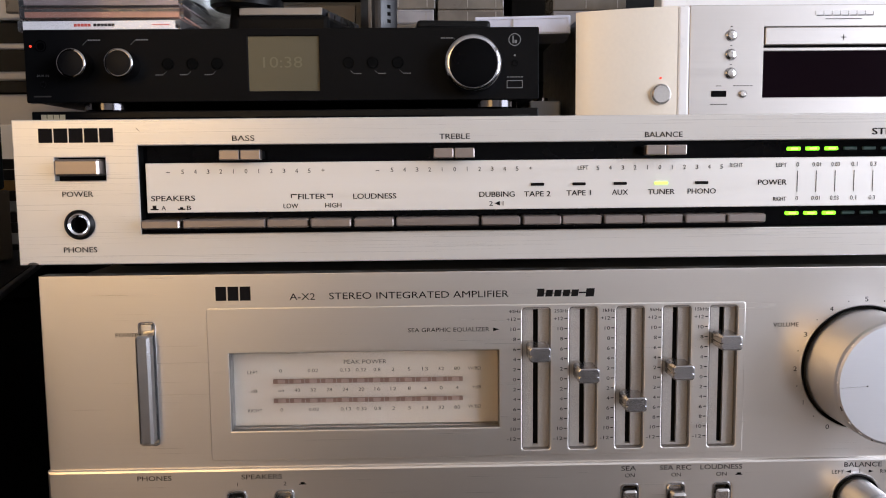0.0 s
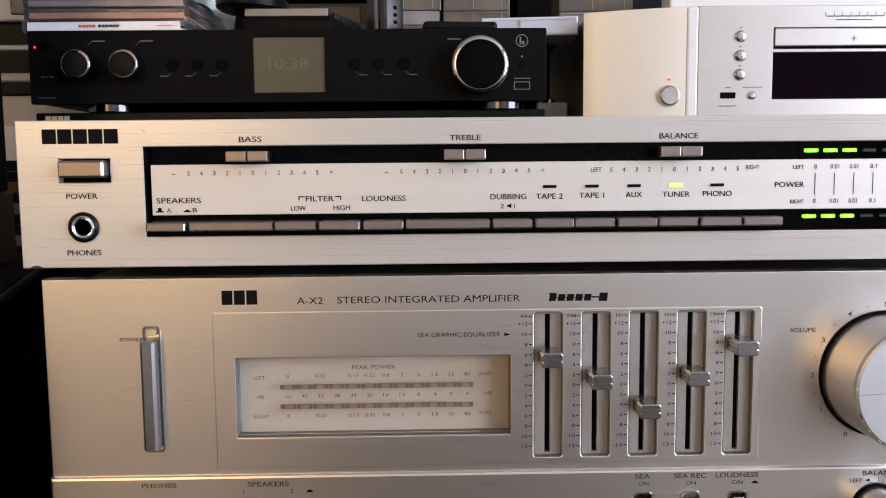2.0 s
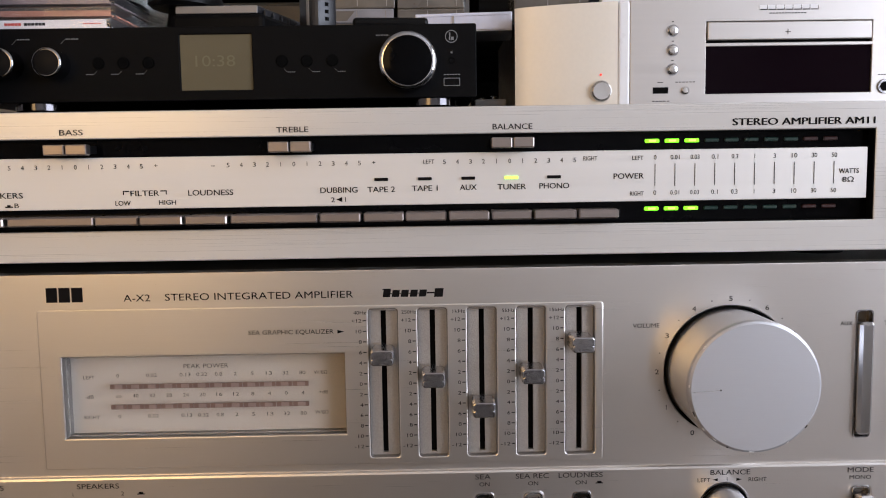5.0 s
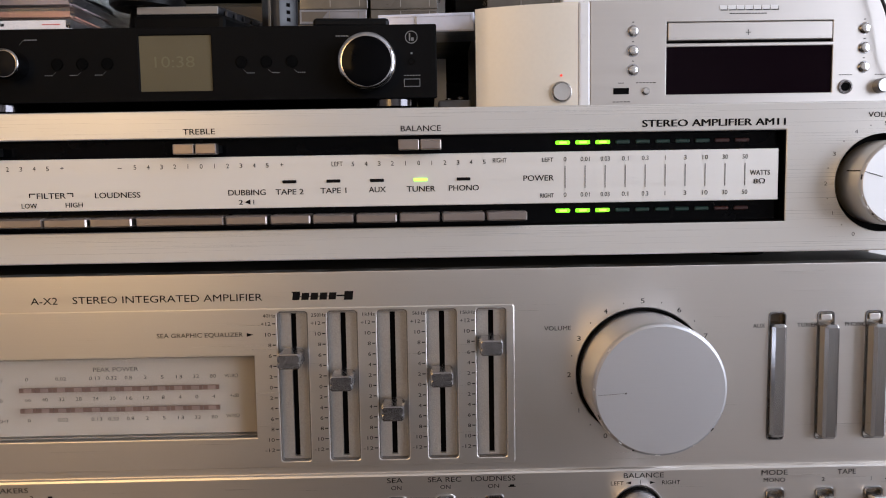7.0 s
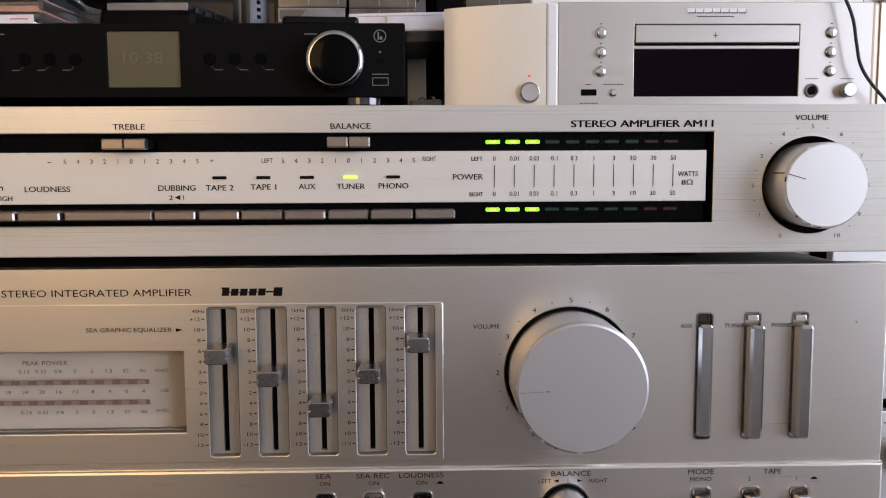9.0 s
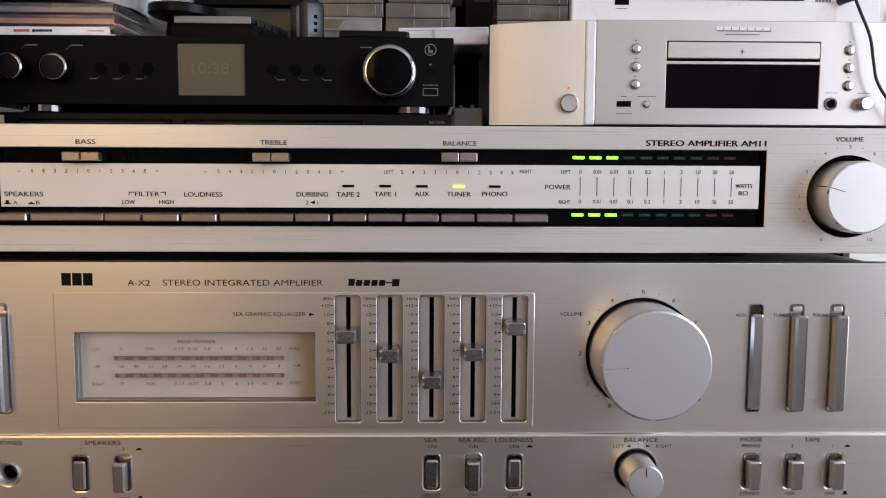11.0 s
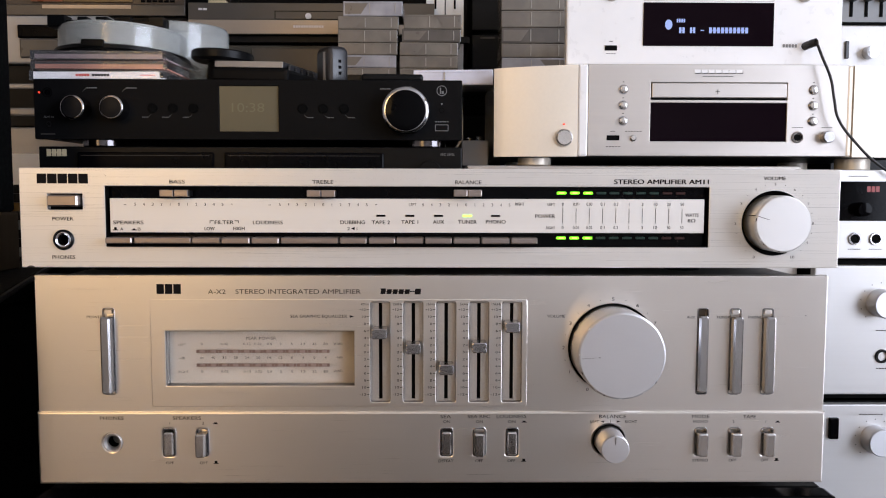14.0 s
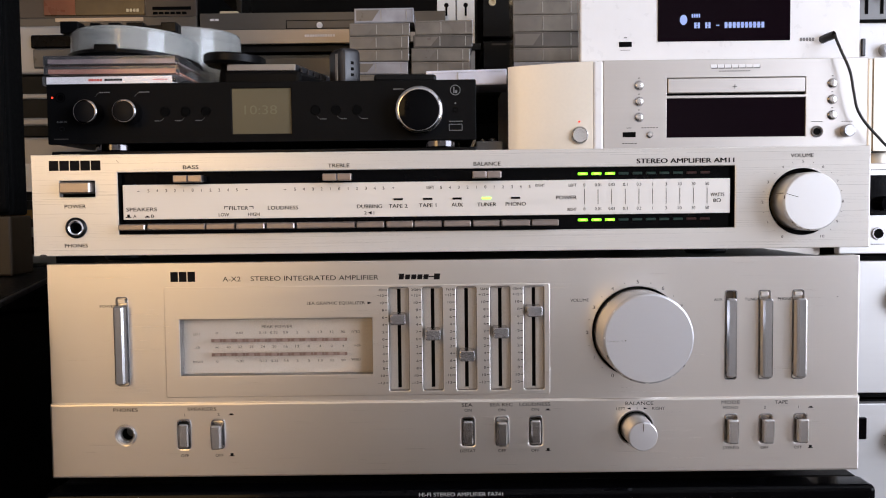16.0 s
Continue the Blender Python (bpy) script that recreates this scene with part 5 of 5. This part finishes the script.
BLUEW = glow("display_text_lit", (0.40, 0.52, 1.0), 0.8)
for a, b, c, d, n in ((0.2550, 0.2645, 1.2372, 1.2410, 4), (0.2575, 0.2645, 1.2262, 1.2322, 2), (0.2690, 0.2755, 1.2262, 1.2322, 2), (0.2800, 0.2850, 1.2286, 1.2296, 1), (0.2890, 0.3315, 1.2262, 1.2322, 10)):
    part("display_text", blocks(a, b, c, d, n, WY - 0.0016, 0.3), BLUEW, wu)
part("display_icon", plate([(0.2470 + 0.0038 * math.cos(a), 1.2350 + 0.0052 * math.sin(a)) for a in (k * math.pi / 14 for k in range(28))], [], WY - 0.0017, WY - 0.0012), BLUEW, wu)
part("tray_slot", plate(rrect(0.2205, 0.3583, 1.2595, 1.2720, 0.0006), [rrect(0.2212, 0.3576, 1.2602, 1.2713, 0.0004)], WY - 0.0004, WY + 0.0008), PALE, wu)
part("usb_socket", bx(0.1802, 0.1934, WY - 0.0004, WY + 0.001, 1.2081, 1.2134), MATT, wu)
part("legend", join(strip(0.1850, 0.1885, 1.2172, 1.2180, WY - 0.0004), blocks(0.1815, 0.192, 1.2045, 1.2051, 4, WY - 0.0004, 0.3)), GREYINK, wu)
part("maker_mark", blocks(0.3680, 0.3840, 1.2120, 1.2155, 5, WY - 0.0004, 0.3), DULLINK, wu)
for x in (0.1866, 0.3902):
    part("rotary_button", lathe(x, 1.2680, [(0.0090, WY), (0.0088, WY - 0.003), (0.0076, WY - 0.0036), (0.0070, WY - 0.002), (0, WY - 0.002)], 40), PALE, wu)

RUB = material("black_cable_rubber", (0.02, 0.02, 0.022), 0.45, 0, 0.1, 200)


def cord(pts, r):
    cu = bpy.data.curves.new("cord", "CURVE")
    cu.dimensions, cu.bevel_depth, cu.bevel_resolution, cu.resolution_u = "3D", r, 3, 6
    sp = cu.splines.new("BEZIER")
    sp.bezier_points.add(len(pts) - 1)
    for p, c in zip(sp.bezier_points, pts):
        p.co, p.handle_left_type, p.handle_right_type = c, "AUTO", "AUTO"
    me = mesh_of(cu)
    bm = bmesh.new()
    bm.from_mesh(me)
    bpy.data.meshes.remove(me)
    return bm


ca = thing("audio_cable", (0.398, 0.415, 1.2145), "thin black audio cable plugged into the white receiver", "cable")
part("cord", cord([(0.3985, 0.4120, 1.2155), (0.4010, 0.4040, 1.1994), (0.4090, 0.4000, 1.1764), (0.4135, 0.4000, 1.1540), (0.4180, 0.4000, 1.1362), (0.4370, 0.3980, 1.1101), (0.4570, 0.3950, 1.0900), (0.4900, 0.3920, 1.0700), (0.53, 0.392, 1.0580), (0.58, 0.393, 1.05), (0.62, 0.3965, 1.055)], 0.0014), RUB, ca)
part("plug", cord([(0.3915, 0.4245, 1.2130), (0.3935, 0.4190, 1.2140), (0.3985, 0.4120, 1.2155)], 0.0042), RUB, ca, "moulded jack plug")

# ---- stack at the right ----
RY = 0.400
SILW = material("silver_white_fascia", (0.57, 0.56, 0.55), 0.42, 0.55, 0.03, 1.0, (6, 6, 500))
dc = thing("cassette_deck", (0.62, 0.52, 0.9895), "silver white deck with a black window band and headphone sockets", "cassette deck")
part("case", bx(0.402, 0.838, RY + 0.01, 0.66, 0.9900, 1.0820, 0.001), CASE, dc)
part("fascia", bx(0.4000, 0.8400, RY, RY + 0.011, 0.9905, 1.0830, 0.001), SILW, dc)
part("window_band", bx(0.4010, 0.8390, RY - 0.0012, RY + 0.001, 1.0300, 1.0710, 0.0005), GLOSS, dc)
part("knob", lathe(0.4440, 1.0420, [(0.0075, RY), (0.0070, RY - 0.012), (0, RY - 0.013)], 32), GLOSS, dc)
part("display_digits", blocks(0.450, 0.464, 1.0600, 1.0660, 3, RY - 0.0016, 0.2), material("dim_red_digits", (0.25, 0.02, 0.015), 0.4, 0, 0.1, 50), dc)
for x in (0.4398, 0.4620):
    hs = part("headphone_socket", lathe(x, 1.0113, [(0.0066, RY), (0.0062, RY - 0.002), (0.0050, RY - 0.002), (0.0042, RY), (0.0042, RY + 0.006), (0, RY + 0.006)], 32), SATINK, dc)
    part("bore", lathe(x, 1.0113, [(0.0043, RY - 0.0006), (0, RY - 0.0006)], 24), MATT, hs)
    part("legend", blocks(x - 0.007, x + 0.007, 1.0000, 1.0008, 6, RY - 0.0004, 0.3), GREYINK, dc)
part("legend", blocks(0.431, 0.452, 1.0760, 1.0768, 9, RY - 0.0004, 0.3), GREYINK, dc)
for z0, z1, kz, lab in ((0.8460, 0.9830, 0.9440, "silver amplifier with a turned knob, in the side stack"), (0.6400, 0.8350, 0.7982, "silver amplifier with a dark switch, low in the side stack")):
    sa = thing("stereo_amplifier", (0.62, 0.52, z0), lab, "amplifier", "side stack amplifiers")
    part("case", bx(0.402, 0.838, RY + 0.01, 0.66, z0 if z0 < 0.7 else z0 - 0.010, z1 + 0.0055, 0.001), MATT, sa)
    part("fascia", bx(0.4000, 0.8400, RY, RY + 0.011, z0, z1, 0.001), SILW, sa)
    part("volume_knob", lathe(0.4700, kz, [(0.0150, RY), (0.0148, RY - 0.016), (0.0138, RY - 0.0175), (0, RY - 0.0175)], 56), KNOB, sa)
    bms = []
    for k in range(11):
        a = radians(225 - 27 * k)
        u, v = 0.4700 + 0.021 * math.cos(a), kz + 0.021 * math.sin(a)
        bms.append(strip(u - 0.0005, u + 0.0005, v - 0.0005, v + 0.0005, RY - 0.0004))
    part("knob_scale", join(*bms), GREYINK, sa)
    if z0 > 0.7:
        part("headphone_socket", lathe(0.4740, 0.8870, [(0.0075, RY), (0.0070, RY - 0.002), (0.0050, RY - 0.002), (0.0045, RY + 0.004), (0, RY + 0.004)], 32), BLACK, sa)
        part("legend", join(blocks(0.466, 0.480, 0.9140, 0.9150, 5, RY - 0.0004, 0.3), blocks(0.468, 0.480, 0.8735, 0.8745, 4, RY - 0.0004, 0.3)), GREYINK, sa)
    else:
        part("switch", bx(0.4200, 0.4298, RY - 0.004, RY + 0.001, 0.7985, 0.8212, 0.001), GLOSS, sa, "black rocker switch")
        part("legend", blocks(0.452, 0.478, 0.8240, 0.8250, 8, RY - 0.0004, 0.3), GREYINK, sa)
rc = thing("low_cabinet", (0.8, 0.8, 0.64), "plain black cabinet carrying the mixer", "cabinet")
part("body", bx(0.56, 1.05, 0.705, 0.94, 0.64, 1.19, 0.002), TABLE, rc)
mx = thing("audio_mixer", (0.8, 0.8, 1.19), "white and grey audio mixer with slotted faders", "mixer")
part("body", bx(0.5650, 1.0400, 0.70, 0.94, 1.1905, 1.2900, 0.002), WHITEPL, mx)
part("fader_panel", bx(0.5650, 1.0400, 0.702, 0.94, 1.2905, 1.3900, 0.002), material("grey_fader_panel", (0.20, 0.20, 0.20), 0.5, 0.2, 0.1, 80), mx)
part("ledge", bx(0.5650, 1.0400, 0.696, 0.703, 1.2905, 1.2935), MATT, mx)
for k in range(5):
    part("fader_slot", bx(0.578 + k * 0.021, 0.582 + k * 0.021, 0.7008, 0.7026, 1.302, 1.380), MATT, mx)
    part("fader_cap", bx(0.576 + k * 0.021, 0.584 + k * 0.021, 0.690, 0.7010, 1.322, 1.330, 0.001), GREYPL, mx)
part("knob", lathe(0.6050, 1.2520, [(0.0090, 0.70), (0.0085, 0.686), (0, 0.685)], 32), STEEL, mx)
part("switch", bx(0.5720, 0.5770, 0.6965, 0.7010, 1.2440, 1.2680, 0.001), GREYPL, mx)

# ---- left side ----
WALNUT = material("dark_walnut_veneer", (0.022, 0.013, 0.005), 0.5, 0, 0.35, 6, (10, 10, 1), 0.05)
ls = thing("loudspeaker", (-0.40, 0.2, 0.64), "low black loudspeaker cabinet turned slightly, beside the amplifiers", "loudspeaker")
m = pose(-0.282, 0.052, 0, 0, 0, 17.5)
part("cabinet", turn(bx(-0.30, 0.0, -0.12, 0.40, 0.64, 0.9840, 0.003), m), GLOSS, ls)
part("trim_edge", turn(bx(-0.0030, 0.0008, -0.12, 0.40, 0.9810, 0.9852, 0.0008), m), GREYPL, ls)
part("top_shelf", turn(bx(-0.298, -0.004, -0.115, 0.395, 0.9842, 0.9850), m), BLACK, ls)
tl = thing("loudspeaker", (-0.52, 0.42, 0.985), "tall black loudspeaker with a dark walnut lower front", "loudspeaker")
part("cabinet", bx(-0.62, -0.3945, 0.302, 0.330, 1.0402, 1.70, 0.003), MATT, tl)
part("lower_front", bx(-0.62, -0.3940, 0.296, 0.335, 0.9858, 1.0400, 0.002), WALNUT, tl)
part("grille", bx(-0.615, -0.3960, 0.294, 0.3025, 1.0430, 1.69, 0.004), MATT, tl)
for k, (col, h) in enumerate((((0.9, 0.87, 0.8), 0.010), ((0.05, 0.04, 0.03), 0.008), ((0.07, 0.05, 0.04), 0.010), ((0.8, 0.78, 0.72), 0.010), ((0.06, 0.045, 0.03), 0.010), ((0.70, 0.36, 0.08), 0.010), ((0.06, 0.05, 0.04), 0.010), ((0.05, 0.04, 0.03), 0.010))):
    z = 0.9855 + k * 0.0101
    d = thing("cd_case", (-0.44, 0.56, z), ("white", "dark", "dark", "white", "dark", "orange", "dark", "dark")[k] + " spined disc case stacked behind the tall loudspeaker", "cd case", "disc cases beside the loudspeaker")
    part("case", turn(bx(-0.071, 0.071, 0, 0.125, 0, 0.0098, 0.0006), pose(-0.475 + 0.004 * (k % 3), 0.475, z, 0, 0, (k * 7 % 5) - 2)), material("disc_spine", tuple(c * 0.45 for c in col), 0.35, 0, 0.1, 50), d)
st = thing("side_table", (-0.48, 0.54, 0.64), "black box carrying disc cases", "box")
part("body", bx(-0.56, -0.39, 0.472, 0.655, 0.64, 0.9850, 0.002), TABLE, st)
